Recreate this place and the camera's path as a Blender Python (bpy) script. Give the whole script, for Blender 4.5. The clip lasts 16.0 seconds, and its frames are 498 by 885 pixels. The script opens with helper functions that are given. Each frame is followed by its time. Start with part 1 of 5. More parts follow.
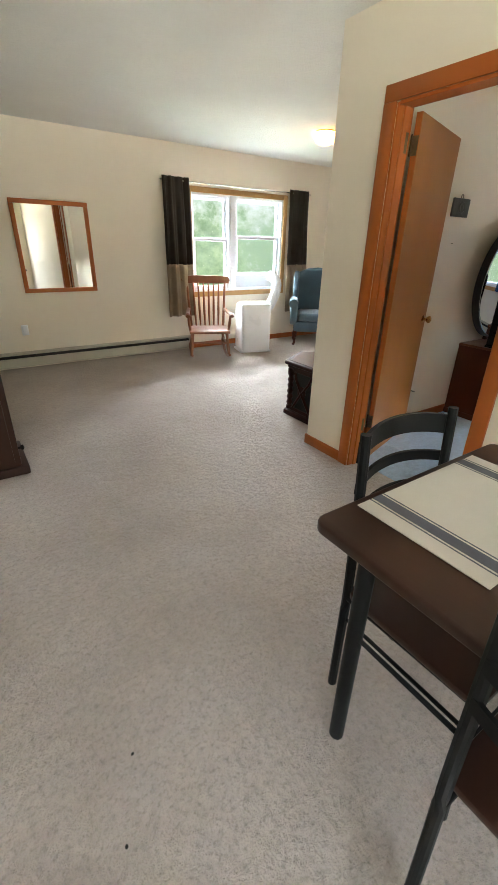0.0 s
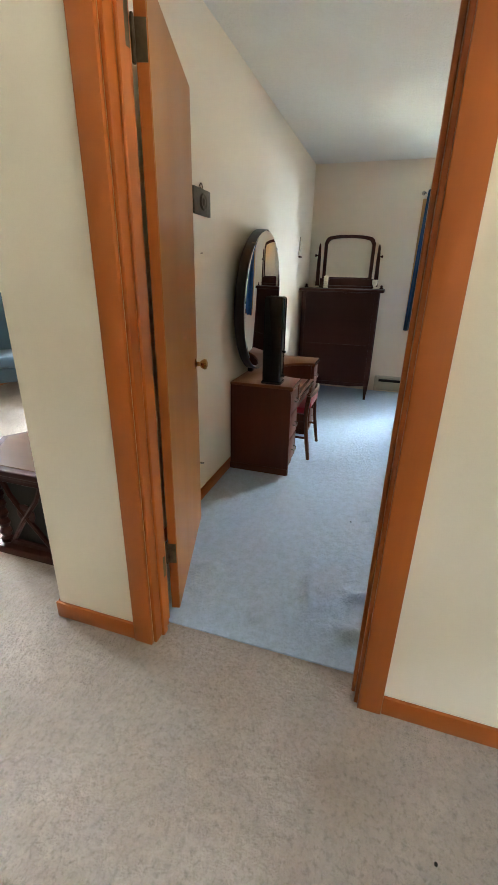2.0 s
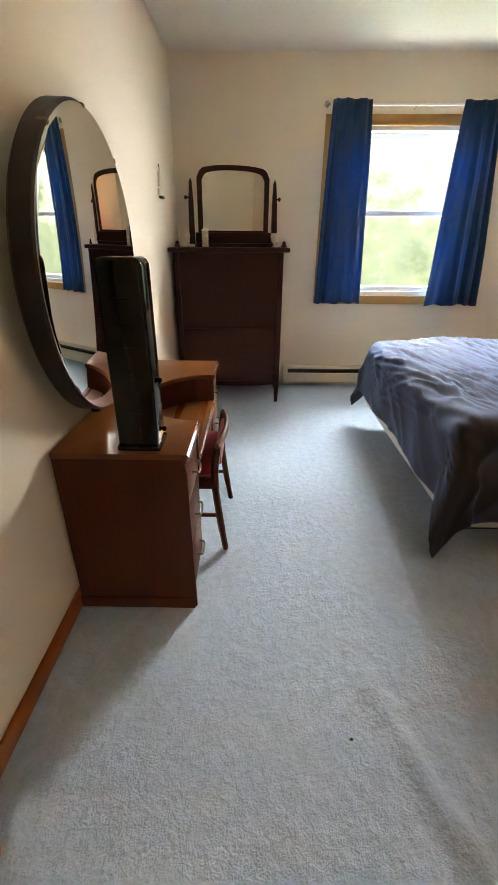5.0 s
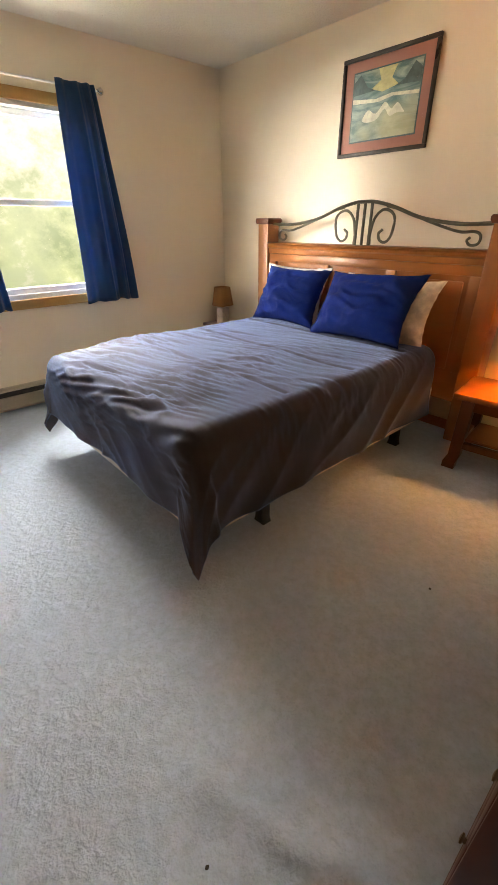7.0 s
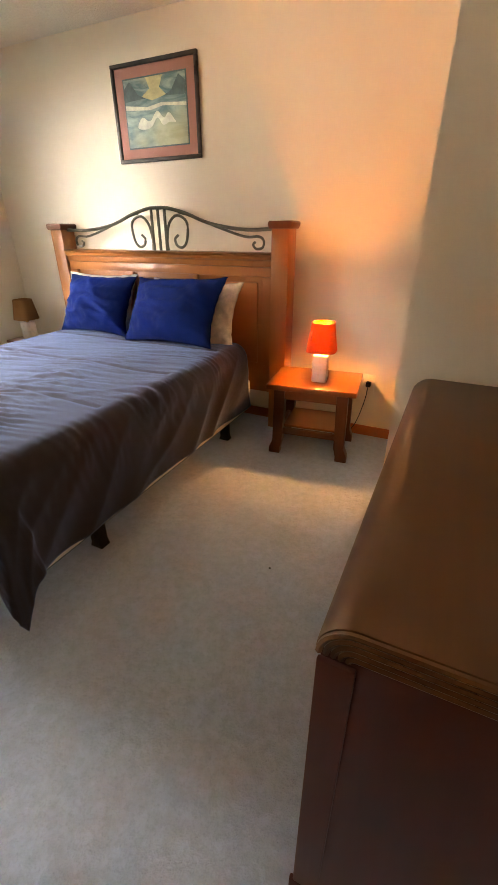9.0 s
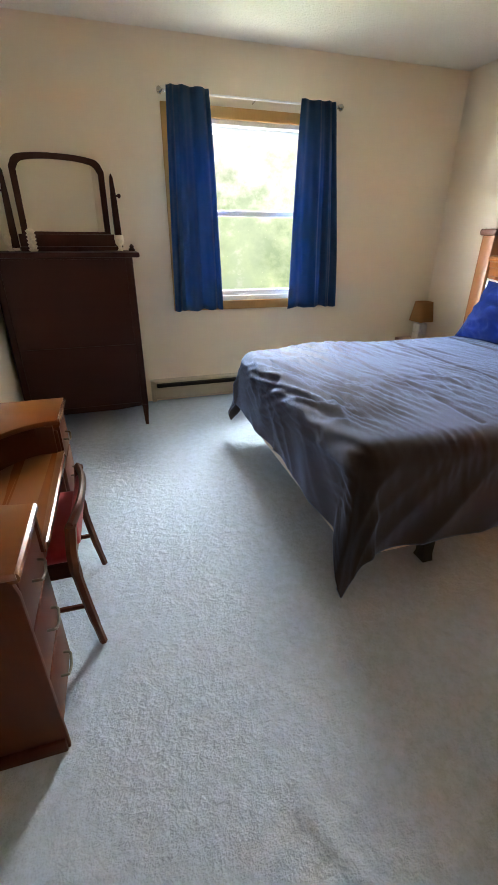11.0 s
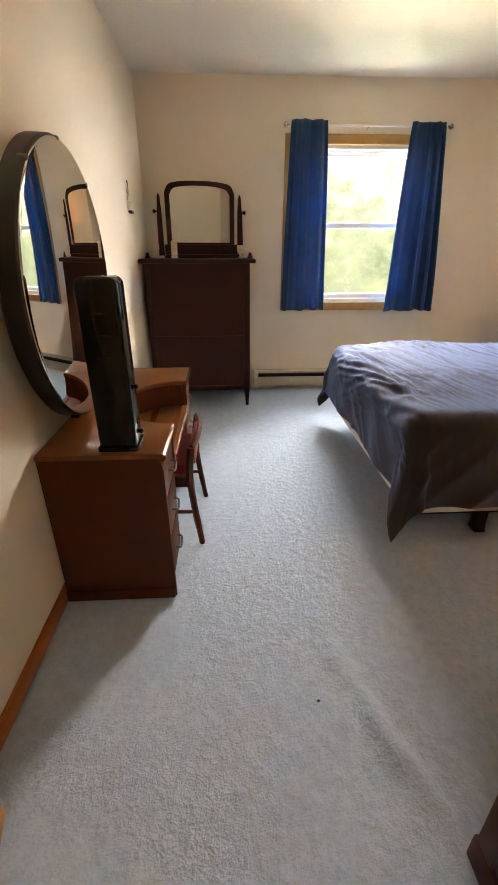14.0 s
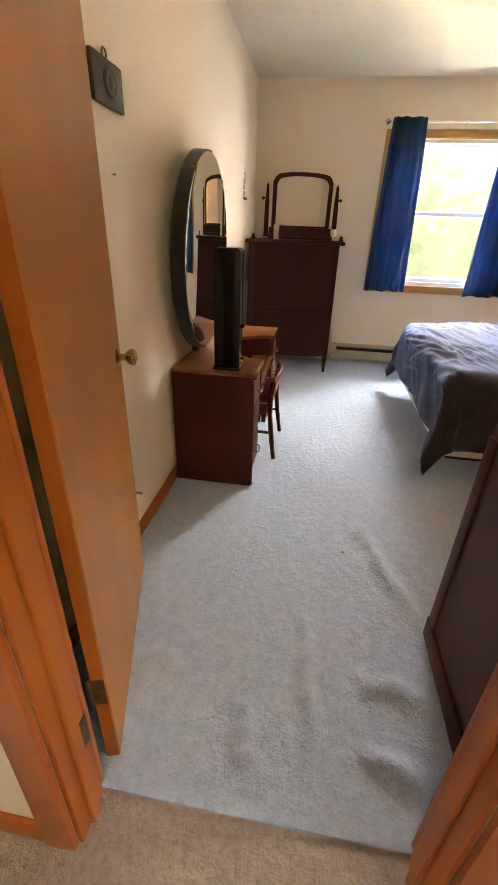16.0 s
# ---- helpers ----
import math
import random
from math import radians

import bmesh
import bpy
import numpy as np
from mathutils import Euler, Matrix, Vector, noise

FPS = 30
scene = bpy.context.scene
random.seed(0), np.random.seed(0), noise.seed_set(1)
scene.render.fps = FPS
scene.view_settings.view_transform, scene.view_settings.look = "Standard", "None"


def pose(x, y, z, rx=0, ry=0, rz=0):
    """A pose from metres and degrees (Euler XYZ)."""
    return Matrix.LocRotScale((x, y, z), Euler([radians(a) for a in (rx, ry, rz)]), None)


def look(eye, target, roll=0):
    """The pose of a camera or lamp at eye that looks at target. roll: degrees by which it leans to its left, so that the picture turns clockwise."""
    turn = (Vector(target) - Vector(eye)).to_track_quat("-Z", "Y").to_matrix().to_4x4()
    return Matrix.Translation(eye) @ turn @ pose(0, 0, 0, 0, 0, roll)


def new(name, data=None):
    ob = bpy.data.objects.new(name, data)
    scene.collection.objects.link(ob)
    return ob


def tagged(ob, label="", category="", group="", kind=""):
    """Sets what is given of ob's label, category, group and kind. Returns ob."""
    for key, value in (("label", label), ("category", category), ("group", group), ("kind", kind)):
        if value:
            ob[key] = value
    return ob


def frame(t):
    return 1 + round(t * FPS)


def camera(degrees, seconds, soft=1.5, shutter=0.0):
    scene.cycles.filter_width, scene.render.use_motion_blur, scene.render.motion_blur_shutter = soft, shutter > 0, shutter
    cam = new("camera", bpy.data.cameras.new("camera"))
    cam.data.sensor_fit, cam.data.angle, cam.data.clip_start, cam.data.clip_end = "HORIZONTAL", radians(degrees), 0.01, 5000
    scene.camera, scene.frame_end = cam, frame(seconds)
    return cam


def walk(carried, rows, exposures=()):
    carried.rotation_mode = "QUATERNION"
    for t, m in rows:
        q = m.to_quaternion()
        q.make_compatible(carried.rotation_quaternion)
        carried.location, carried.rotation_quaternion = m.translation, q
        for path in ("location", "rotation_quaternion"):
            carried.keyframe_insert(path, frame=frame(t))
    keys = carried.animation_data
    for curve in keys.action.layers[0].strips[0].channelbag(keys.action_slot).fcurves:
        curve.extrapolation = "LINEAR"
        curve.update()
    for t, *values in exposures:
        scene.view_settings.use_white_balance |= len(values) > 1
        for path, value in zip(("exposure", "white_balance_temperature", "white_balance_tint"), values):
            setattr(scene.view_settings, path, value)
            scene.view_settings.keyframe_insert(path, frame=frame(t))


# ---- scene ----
cam = camera(62.0, 16.0)
PATH = [
    (0, (0.547, 0.647, 1.384), (1.573, 2.131, 0.522), 1.5),
    (0.5, (0.719, 0.925, 1.379), (2.0, 2.227, 0.563), 1.5),
    (1, (0.954, 1.207, 1.35), (2.454, 2.28, 0.577), 1.1),
    (1.5, (1.202, 1.496, 1.323), (2.881, 2.258, 0.547), 1.2),
    (2, (1.546, 1.676, 1.33), (3.312, 2.235, 0.577), 1.2),
    (2.5, (1.863, 1.837, 1.32), (3.664, 2.2, 0.527), 1.5),
    (3, (2.131, 1.924, 1.28), (3.943, 2.188, 0.476), 1.1),
    (5.5, (3.177, 2.006, 1.243), (4.952, 1.854, 0.334), -0.3),
    (6, (3.304, 1.971, 1.27), (5.016, 1.5, 0.349), -1.0),
    (6.5, (3.362, 1.946, 1.295), (4.895, 1.064, 0.361), -0.5),
    (7, (3.335, 1.908, 1.313), (4.653, 0.728, 0.38), -0.3),
    (7.5, (3.279, 1.847, 1.315), (4.375, 0.451, 0.393), -0.2),
    (8, (3.226, 1.804, 1.311), (4.131, 0.269, 0.402), -0.1),
    (9.3, (3.25, 1.82, 1.31), (4.02, 0.23, 0.4), -0.3),
    (10.5, (3.346, 1.914, 1.304), (4.891, 1.017, 0.403), -0.6),
    (11, (3.369, 1.933, 1.287), (5.083, 1.406, 0.401), 0.3),
    (11.5, (3.352, 1.973, 1.289), (5.138, 1.818, 0.401), 0.6),
    (12, (3.337, 2.021, 1.283), (5.124, 2.114, 0.39), 0.6),
    (12.5, (3.304, 2.043, 1.28), (5.092, 2.145, 0.39), -0.3),
    (13, (3.173, 2.038, 1.292), (4.968, 1.995, 0.411), -0.8),
    (13.5, (3.037, 2.016, 1.278), (4.84, 1.886, 0.424), -0.5),
    (14, (2.88, 1.984, 1.282), (4.687, 1.892, 0.43), -0.0),
    (14.5, (2.719, 1.991, 1.283), (4.522, 1.925, 0.421), 0.3),
    (15, (2.532, 2.017, 1.283), (4.322, 1.969, 0.393), 1.1),
    (15.5, (2.385, 1.971, 1.275), (4.163, 2.065, 0.363), 1.2),
    (16, (2.212, 1.952, 1.283), (3.971, 2.207, 0.365), 2.0),
]
EXPOSURES = [(0.0, 1.26, 6450, 11), (1.5, 1.38, 6400, 11), (2.0, 1.56, 6500, 10), (2.5, 1.62, 6700, 12), (3.0, 1.70, 7300, 14), (5.5, 1.54, 8200, 17), (7.0, 1.38, 9300, 22), (8.0, 1.49, 8800, 23), (9.3, 1.48, 8800, 23), (10.5, 1.42, 7500, 15), (11.5, 1.48, 8100, 18), (12.5, 1.50, 8700, 22), (14.0, 1.53, 8700, 23), (16.0, 1.80, 8700, 25)]
walk(cam, [(t, look(eye, target, roll)) for t, eye, target, roll in PATH], EXPOSURES)

# ---------------------------------------------------------------- light
world = bpy.data.worlds.new("sky")
scene.world = world
world.use_nodes = True
wn = world.node_tree
sky = wn.nodes.new("ShaderNodeTexSky")
sky.sky_type, sky.sun_disc = "NISHITA", False
sky.sun_elevation, sky.sun_rotation = radians(56), radians(-90)
wn.links.new(sky.outputs[0], wn.nodes["Background"].inputs[0])
wn.nodes["Background"].inputs[1].default_value = 0.12


def lamp(name, kind, m, energy, colour, size=0.1, size_y=None):
    data = bpy.data.lights.new(name, kind)
    data.energy, data.color = energy, colour
    if kind == "AREA":
        data.shape, data.size, data.size_y = "RECTANGLE", size, size_y or size
    elif kind == "SUN":
        data.angle = size
    else:
        data.shadow_soft_size = size
    ob = new(name, data)
    ob.matrix_world = m
    return ob


DAY = (0.77, 0.90, 1.0)
lamp("sun", "SUN", look((-30, 4, 45), (0, 2, 0)), 2.5, (1.0, 0.96, 0.9), radians(10))
LAWN = (1.0, 0.99, 0.86)
# unseen area lamps stand in for sky above the trees and sunlit lawn below the sills, outside each window
lamp("sky_bedroom", "AREA", look((10.7, 0.85, 4.44), (6.9, 0.85, 3.7)), 2400, DAY, 8.0, 3.2)
# two side panels added to brighten the walls either side of the bedroom window
lamp("sky_bedroom_north", "AREA", look((9.4, 5.0, 2.4), (6.9, 0.85, 1.5)), 260, DAY, 5.0, 3.4)
lamp("sky_bedroom_south", "AREA", look((9.4, -5.0, 2.4), (6.9, 0.85, 1.5)), 900, DAY, 5.0, 3.4)
lamp("lawn_bedroom", "AREA", look((11.2, 0.85, -0.3), (6.9, 0.85, 1.7)), 350, LAWN, 8.0, 1.1)
lamp("sky_living", "AREA", look((4.08, 10.2, 4.4), (4.08, 6.1, 3.7)), 4600, DAY, 8.0, 3.2)
# side panel added to brighten the left of the living room
lamp("sky_living_east", "AREA", look((10.6, 8.7, 2.4), (4.08, 6.2, 1.4)), 3200, DAY, 5.0, 3.4)
lamp("lawn_living", "AREA", look((4.08, 10.0, -0.25), (4.08, 6.1, 1.7)), 170, LAWN, 8.0, 1.0)
lamp("sky_dining", "AREA", look((-0.6, -6.5, 4.3), (-0.1, -2.6, 3.3)), 500, DAY, 8.0, 3.2)
lamp("lawn_dining", "AREA", look((-1.2, -6.3, -0.25), (0.4, -2.6, 1.5)), 280, LAWN, 8.0, 1.0)

# ---------------------------------------------------------------- materials


def nodes_of(name):
    m = bpy.data.materials.new(name)
    m.use_nodes = True
    return m, m.node_tree.nodes, m.node_tree.links, m.node_tree.nodes["Principled BSDF"]


def mixed(nt, a, b, fac):
    n = nt.nodes.new("ShaderNodeMix")
    n.data_type = "RGBA"
    for sock, v in ((n.inputs[6], a), (n.inputs[7], b)):
        if isinstance(v, tuple):
            sock.default_value = (*v, 1)
        else:
            nt.links.new(v, sock)
    nt.links.new(fac, n.inputs[0])
    return n.outputs[2]


def noise_of(nt, scale, detail=3.0, stretch=(1, 1, 1), rough=0.55, distort=0.0):
    tc = nt.nodes.new("ShaderNodeTexCoord")
    mp = nt.nodes.new("ShaderNodeMapping")
    mp.inputs["Scale"].default_value = stretch
    nz = nt.nodes.new("ShaderNodeTexNoise")
    nz.inputs["Scale"].default_value, nz.inputs["Detail"].default_value = scale, detail
    nz.inputs["Roughness"].default_value, nz.inputs["Distortion"].default_value = rough, distort
    nt.links.new(tc.outputs["Object"], mp.inputs[0])
    nt.links.new(mp.outputs[0], nz.inputs[0])
    return nz.outputs[0]


def ramp(nt, fac, lo, hi):
    r = nt.nodes.new("ShaderNodeMapRange")
    r.inputs[1].default_value, r.inputs[2].default_value = lo, hi
    nt.links.new(fac, r.inputs[0])
    return r.outputs[0]


def shade(c, k):
    return tuple(min(1.0, v * k) for v in c)


def surface(name, colour, rough=0.6, metal=0.0, vary=0.12, scale=3.0, grain=60.0, bump=0.1, depth=0.002, sheen=0.0, coat=0.0, stain=None):
    """A plain material with variation at two scales and fine relief."""
    m, ns, ln, p = nodes_of(name)
    nt = m.node_tree
    big = ramp(nt, noise_of(nt, scale, 4), 0.35, 0.65)
    fine = ramp(nt, noise_of(nt, grain, 3), 0.3, 0.7)
    base = mixed(nt, shade(colour, 1 - vary), shade(colour, 1 + vary * 0.6), big)
    base = mixed(nt, base, shade(colour, 1 - vary * 1.4), ramp(nt, fine, 0.4, 1.6))
    if stain:
        base = mixed(nt, base, stain, ramp(nt, noise_of(nt, scale * 0.6, 5, rough=0.7), 0.52, 0.95))
    ln.new(base, p.inputs["Base Color"])
    p.inputs["Metallic"].default_value = metal
    rr = ns.new("ShaderNodeMapRange")
    rr.inputs[3].default_value, rr.inputs[4].default_value = max(0.03, rough - 0.08), min(1, rough + 0.08)
    ln.new(big, rr.inputs[0])
    ln.new(rr.outputs[0], p.inputs["Roughness"])
    if bump:
        b = ns.new("ShaderNodeBump")
        b.inputs["Strength"].default_value, b.inputs["Distance"].default_value = bump, depth
        ln.new(fine, b.inputs["Height"])
        ln.new(b.outputs[0], p.inputs["Normal"])
    p.inputs["Sheen Weight"].default_value = sheen
    p.inputs["Coat Weight"].default_value = coat
    return m


def wood(name, colour, dark, rough=0.4, along="z", scale=1.0, coat=0.0):
    """Wood with long grain along one axis of the object."""
    m, ns, ln, p = nodes_of(name)
    nt = m.node_tree
    st = {"x": (0.06, 1, 1), "y": (1, 0.06, 1), "z": (1, 1, 0.06)}[along]
    band = ramp(nt, noise_of(nt, 14 * scale, 4, st, 0.55, 0.8), 0.25, 0.75)
    pore = ramp(nt, noise_of(nt, 130 * scale, 2, st), 0.45, 0.75)
    wide = ramp(nt, noise_of(nt, 2.2, 2), 0.35, 0.65)
    base = mixed(nt, colour, dark, ramp(nt, band, 0.0, 1.5))
    base = mixed(nt, base, shade(dark, 0.85), ramp(nt, pore, 0.0, 6.5))
    base = mixed(nt, base, shade(colour, 1.15), ramp(nt, wide, 0.2, 2.6))
    ln.new(base, p.inputs["Base Color"])
    rr = ns.new("ShaderNodeMapRange")
    rr.inputs[3].default_value, rr.inputs[4].default_value = rough - 0.02, rough + 0.03
    ln.new(band, rr.inputs[0])
    ln.new(rr.outputs[0], p.inputs["Roughness"])
    b = ns.new("ShaderNodeBump")
    b.inputs["Strength"].default_value, b.inputs["Distance"].default_value = 0.05, 0.0006
    ln.new(pore, b.inputs["Height"])
    ln.new(b.outputs[0], p.inputs["Normal"])
    p.inputs["Coat Weight"].default_value = coat
    p.inputs["Specular IOR Level"].default_value = 0.35
    return m


def carpet(name, colour, soil, worn, dark=0.6, relief=0.006, tufts=95):
    """Cut-pile carpet: tufts, pressed patches and soiling."""
    m, ns, ln, p = nodes_of(name)
    nt = m.node_tree
    tuft = noise_of(nt, tufts, 4, rough=0.7)
    nap = ramp(nt, noise_of(nt, 26, 5, rough=0.7), 0.35, 0.65)
    patch = ramp(nt, noise_of(nt, 1.3, 5, rough=0.6), 0.4, 0.72)
    base = mixed(nt, shade(colour, 0.9), shade(colour, 1.08), nap)
    base = mixed(nt, base, shade(colour, dark), ramp(nt, tuft, 0.50, 0.82))
    base = mixed(nt, base, soil, ramp(nt, patch, 0.0, 1.0 / max(worn, 0.01)))
    spots = ramp(nt, noise_of(nt, 9, 3, rough=0.7), 0.70, 0.86)
    base = mixed(nt, base, shade(soil, dark), ramp(nt, spots, 0, 2.4))
    ln.new(base, p.inputs["Base Color"])
    p.inputs["Roughness"].default_value = 0.95
    p.inputs["Specular IOR Level"].default_value = 0.15
    p.inputs["Sheen Weight"].default_value = 0.12
    add = ns.new("ShaderNodeMath")
    add.operation = "ADD"
    ln.new(tuft, add.inputs[0])
    ln.new(nap, add.inputs[1])
    b = ns.new("ShaderNodeBump")
    b.inputs["Strength"].default_value, b.inputs["Distance"].default_value = 0.75, relief
    ln.new(add.outputs[0], b.inputs["Height"])
    ln.new(b.outputs[0], p.inputs["Normal"])
    return m


def glowing(name, colour, strength):
    m, ns, ln, p = nodes_of(name)
    p.inputs["Base Color"].default_value = (*colour, 1)
    p.inputs["Emission Color"].default_value = (*colour, 1)
    p.inputs["Emission Strength"].default_value = strength
    return m


def shade_cloth(name, colour, through_colour):
    """Lampshade cloth that lets light through."""
    m, ns, ln, p = nodes_of(name)
    out = ns["Material Output"]
    p.inputs["Base Color"].default_value = (*colour, 1)
    p.inputs["Roughness"].default_value = 0.85
    tr = ns.new("ShaderNodeBsdfTranslucent")
    tr.inputs[0].default_value = (*through_colour, 1)
    mx = ns.new("ShaderNodeMixShader")
    weave = ramp(m.node_tree, noise_of(m.node_tree, 220, 2, (1, 1, 0.2)), 0.3, 0.7)
    fac = ns.new("ShaderNodeMapRange")
    fac.inputs[3].default_value, fac.inputs[4].default_value = 0.45, 0.6
    ln.new(weave, fac.inputs[0])
    ln.new(fac.outputs[0], mx.inputs[0])
    ln.new(p.outputs[0], mx.inputs[1])
    ln.new(tr.outputs[0], mx.inputs[2])
    ln.new(mx.outputs[0], out.inputs[0])
    return m


def thin_cloth(name, colour, through_colour, share):
    """Curtain cloth: woven, with some light passing through."""
    m = surface(name, colour, 0.75, vary=0.15, scale=6, grain=420, bump=0.25, depth=0.001, sheen=0.15)
    ns, ln = m.node_tree.nodes, m.node_tree.links
    tr = ns.new("ShaderNodeBsdfTranslucent")
    tr.inputs[0].default_value = (*through_colour, 1)
    mx = ns.new("ShaderNodeMixShader")
    mx.inputs[0].default_value = share
    ln.new(ns["Principled BSDF"].outputs[0], mx.inputs[1])
    ln.new(tr.outputs[0], mx.inputs[2])
    ln.new(mx.outputs[0], ns["Material Output"].inputs[0])
    return m


def glass_pane(name):
    m, ns, ln, p = nodes_of(name)
    p.inputs["Base Color"].default_value = (1, 1, 1, 1)
    p.inputs["Roughness"].default_value = 0.0
    p.inputs["Transmission Weight"].default_value = 1.0
    p.inputs["IOR"].default_value = 1.02
    return m


def mirror_glass(name):
    m, ns, ln, p = nodes_of(name)
    p.inputs["Base Color"].default_value = (0.86, 0.87, 0.85, 1)
    p.inputs["Metallic"].default_value = 1.0
    p.inputs["Roughness"].default_value = 0.015
    return m


def woods_backdrop(name, strength):
    """Foliage and sky, far outside the windows; their daylight is put in as emission."""
    m, ns, ln, p = nodes_of(name)
    nt = m.node_tree
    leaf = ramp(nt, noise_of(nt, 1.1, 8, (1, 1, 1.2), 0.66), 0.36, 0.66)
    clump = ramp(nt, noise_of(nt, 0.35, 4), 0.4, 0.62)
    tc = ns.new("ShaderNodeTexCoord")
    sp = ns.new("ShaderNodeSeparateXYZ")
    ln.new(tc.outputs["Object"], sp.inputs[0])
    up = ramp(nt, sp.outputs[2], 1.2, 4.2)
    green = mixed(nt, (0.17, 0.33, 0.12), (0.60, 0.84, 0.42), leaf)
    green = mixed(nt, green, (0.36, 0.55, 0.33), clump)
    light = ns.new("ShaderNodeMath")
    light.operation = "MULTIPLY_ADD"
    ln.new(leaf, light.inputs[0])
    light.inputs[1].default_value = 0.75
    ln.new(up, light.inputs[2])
    # daylight in the colour: leaves whiten with height, then emit
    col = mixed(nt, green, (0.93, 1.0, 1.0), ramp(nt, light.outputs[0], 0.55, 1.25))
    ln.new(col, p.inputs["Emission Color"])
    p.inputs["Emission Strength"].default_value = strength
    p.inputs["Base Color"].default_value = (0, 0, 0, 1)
    return m


M_WALL = surface("cream_wall_paint", (0.83, 0.742, 0.61), 0.7, vary=0.03, scale=1.2, grain=240, bump=0.12, depth=0.0015)
M_CEIL = surface("textured_ceiling_paint", (0.79, 0.77, 0.71), 0.9, vary=0.05, scale=1.0, grain=75, bump=0.5, depth=0.006)
M_BEIGE = carpet("beige_carpet", (0.55, 0.465, 0.40), (0.35, 0.28, 0.225), 0.65, 0.45, 0.03, 62)
M_BLUE = carpet("pale_blue_carpet", (0.43, 0.54, 0.675), (0.395, 0.485, 0.59), 0.35, 0.78, 0.005)
M_OAK = wood("honey_stained_trim", (0.41, 0.110, 0.020), (0.365, 0.093, 0.016), 0.35, "z")
M_OAK_X = wood("honey_stained_trim_x", (0.41, 0.110, 0.020), (0.365, 0.093, 0.016), 0.35, "x")
M_OAK_Y = wood("honey_stained_trim_y", (0.41, 0.110, 0.020), (0.365, 0.093, 0.016), 0.35, "y")
M_LEAF = wood("honey_door_veneer", (0.45, 0.165, 0.028), (0.41, 0.142, 0.023), 0.34, "z", 0.4, 0.08)
M_PINE = wood("pale_window_casing", (0.50, 0.29, 0.11), (0.42, 0.22, 0.075), 0.4, "z")
M_VINYL = surface("white_vinyl", (0.80, 0.82, 0.84), 0.35, vary=0.03, bump=0.02)
M_GLASS = glass_pane("window_glass")
M_MIRROR = mirror_glass("silvered_mirror")
M_DARK = wood("dark_mahogany", (0.042, 0.010, 0.006), (0.030, 0.007, 0.004), 0.45, "y", 0.7, 0.0)
M_DARK.node_tree.nodes["Principled BSDF"].inputs["Specular IOR Level"].default_value = 0.18
M_MAHOG = wood("red_brown_mahogany", (0.094, 0.021, 0.004), (0.058, 0.012, 0.003), 0.46, "z", 0.5, 0.0)
M_MAHOG.node_tree.nodes["Principled BSDF"].inputs["Specular IOR Level"].default_value = 0.2
M_DRESS = wood("reddish_dresser_wood", (0.080, 0.023, 0.014), (0.062, 0.017, 0.010), 0.45, "z", 0.6, 0.0)
M_DRESS.node_tree.nodes["Principled BSDF"].inputs["Specular IOR Level"].default_value = 0.18
M_WALNUT = wood("worn_walnut_top", (0.125, 0.048, 0.013), (0.075, 0.027, 0.007), 0.33, "y", 0.6, 0.25)
M_VTOP = wood("vanity_walnut_top", (0.17, 0.050, 0.011), (0.135, 0.037, 0.008), 0.28, "x", 0.35, 0.1)
M_EDGE = wood("polished_walnut_edge", (0.17, 0.055, 0.018), (0.12, 0.036, 0.011), 0.26, "x", 0.5, 0.6)
M_BED = wood("warm_pine_headboard", (0.35, 0.122, 0.034), (0.255, 0.082, 0.021), 0.32, "x", 0.8, 0.2)
M_BEDZ = wood("warm_pine_post", (0.35, 0.122, 0.034), (0.255, 0.082, 0.021), 0.32, "z", 0.8, 0.2)
M_BACK = surface("dark_stained_edge", (0.016, 0.008, 0.005), 0.5, vary=0.2, scale=8, bump=0.05)
M_ROCK = wood("rocker_wood", (0.26, 0.095, 0.035), (0.16, 0.052, 0.02), 0.35, "z")
M_ESP = wood("espresso_veneer", (0.050, 0.021, 0.013), (0.036, 0.015, 0.010), 0.36, "y", 1.0)
M_BLACK = surface("black_powder_coat", (0.012, 0.012, 0.012), 0.5, vary=0.2, grain=300, bump=0.05)
M_BLACK.node_tree.nodes["Principled BSDF"].inputs["Specular IOR Level"].default_value = 0.22
M_GLOSS = surface("black_gloss_plastic", (0.006, 0.006, 0.007), 0.14, vary=0.2, bump=0.0)
M_GLOSS.node_tree.nodes["Principled BSDF"].inputs["Specular IOR Level"].default_value = 0.3
M_IRON = surface("pewter_iron", (0.16, 0.15, 0.12), 0.38, 0.85, vary=0.25, scale=9, bump=0.15)
M_BRASS = surface("aged_brass", (0.52, 0.27, 0.075), 0.28, 1.0, vary=0.25, scale=20, bump=0.05)
M_HINGE = surface("dull_bronze", (0.16, 0.12, 0.075), 0.42, 0.9, vary=0.3, scale=25, bump=0.1)
M_CHROME = surface("satin_chrome", (0.62, 0.60, 0.57), 0.22, 1.0, vary=0.12, scale=30, bump=0.02)
M_HEAT = surface("almond_enamel", (0.52, 0.47, 0.37), 0.45, vary=0.06, bump=0.05)
M_GAP = surface("dark_gap", (0.02, 0.018, 0.016), 0.8, bump=0.0)
M_NAVY = surface("navy_cotton", (0.003, 0.019, 0.13), 0.85, vary=0.2, scale=6, grain=420, bump=0.25)
M_NAVY.node_tree.nodes["Principled BSDF"].inputs["Specular IOR Level"].default_value = 0.1
M_NAVYC = thin_cloth("navy_curtain_cloth", (0.002, 0.040, 0.105), (0.004, 0.135, 0.36), 0.17)
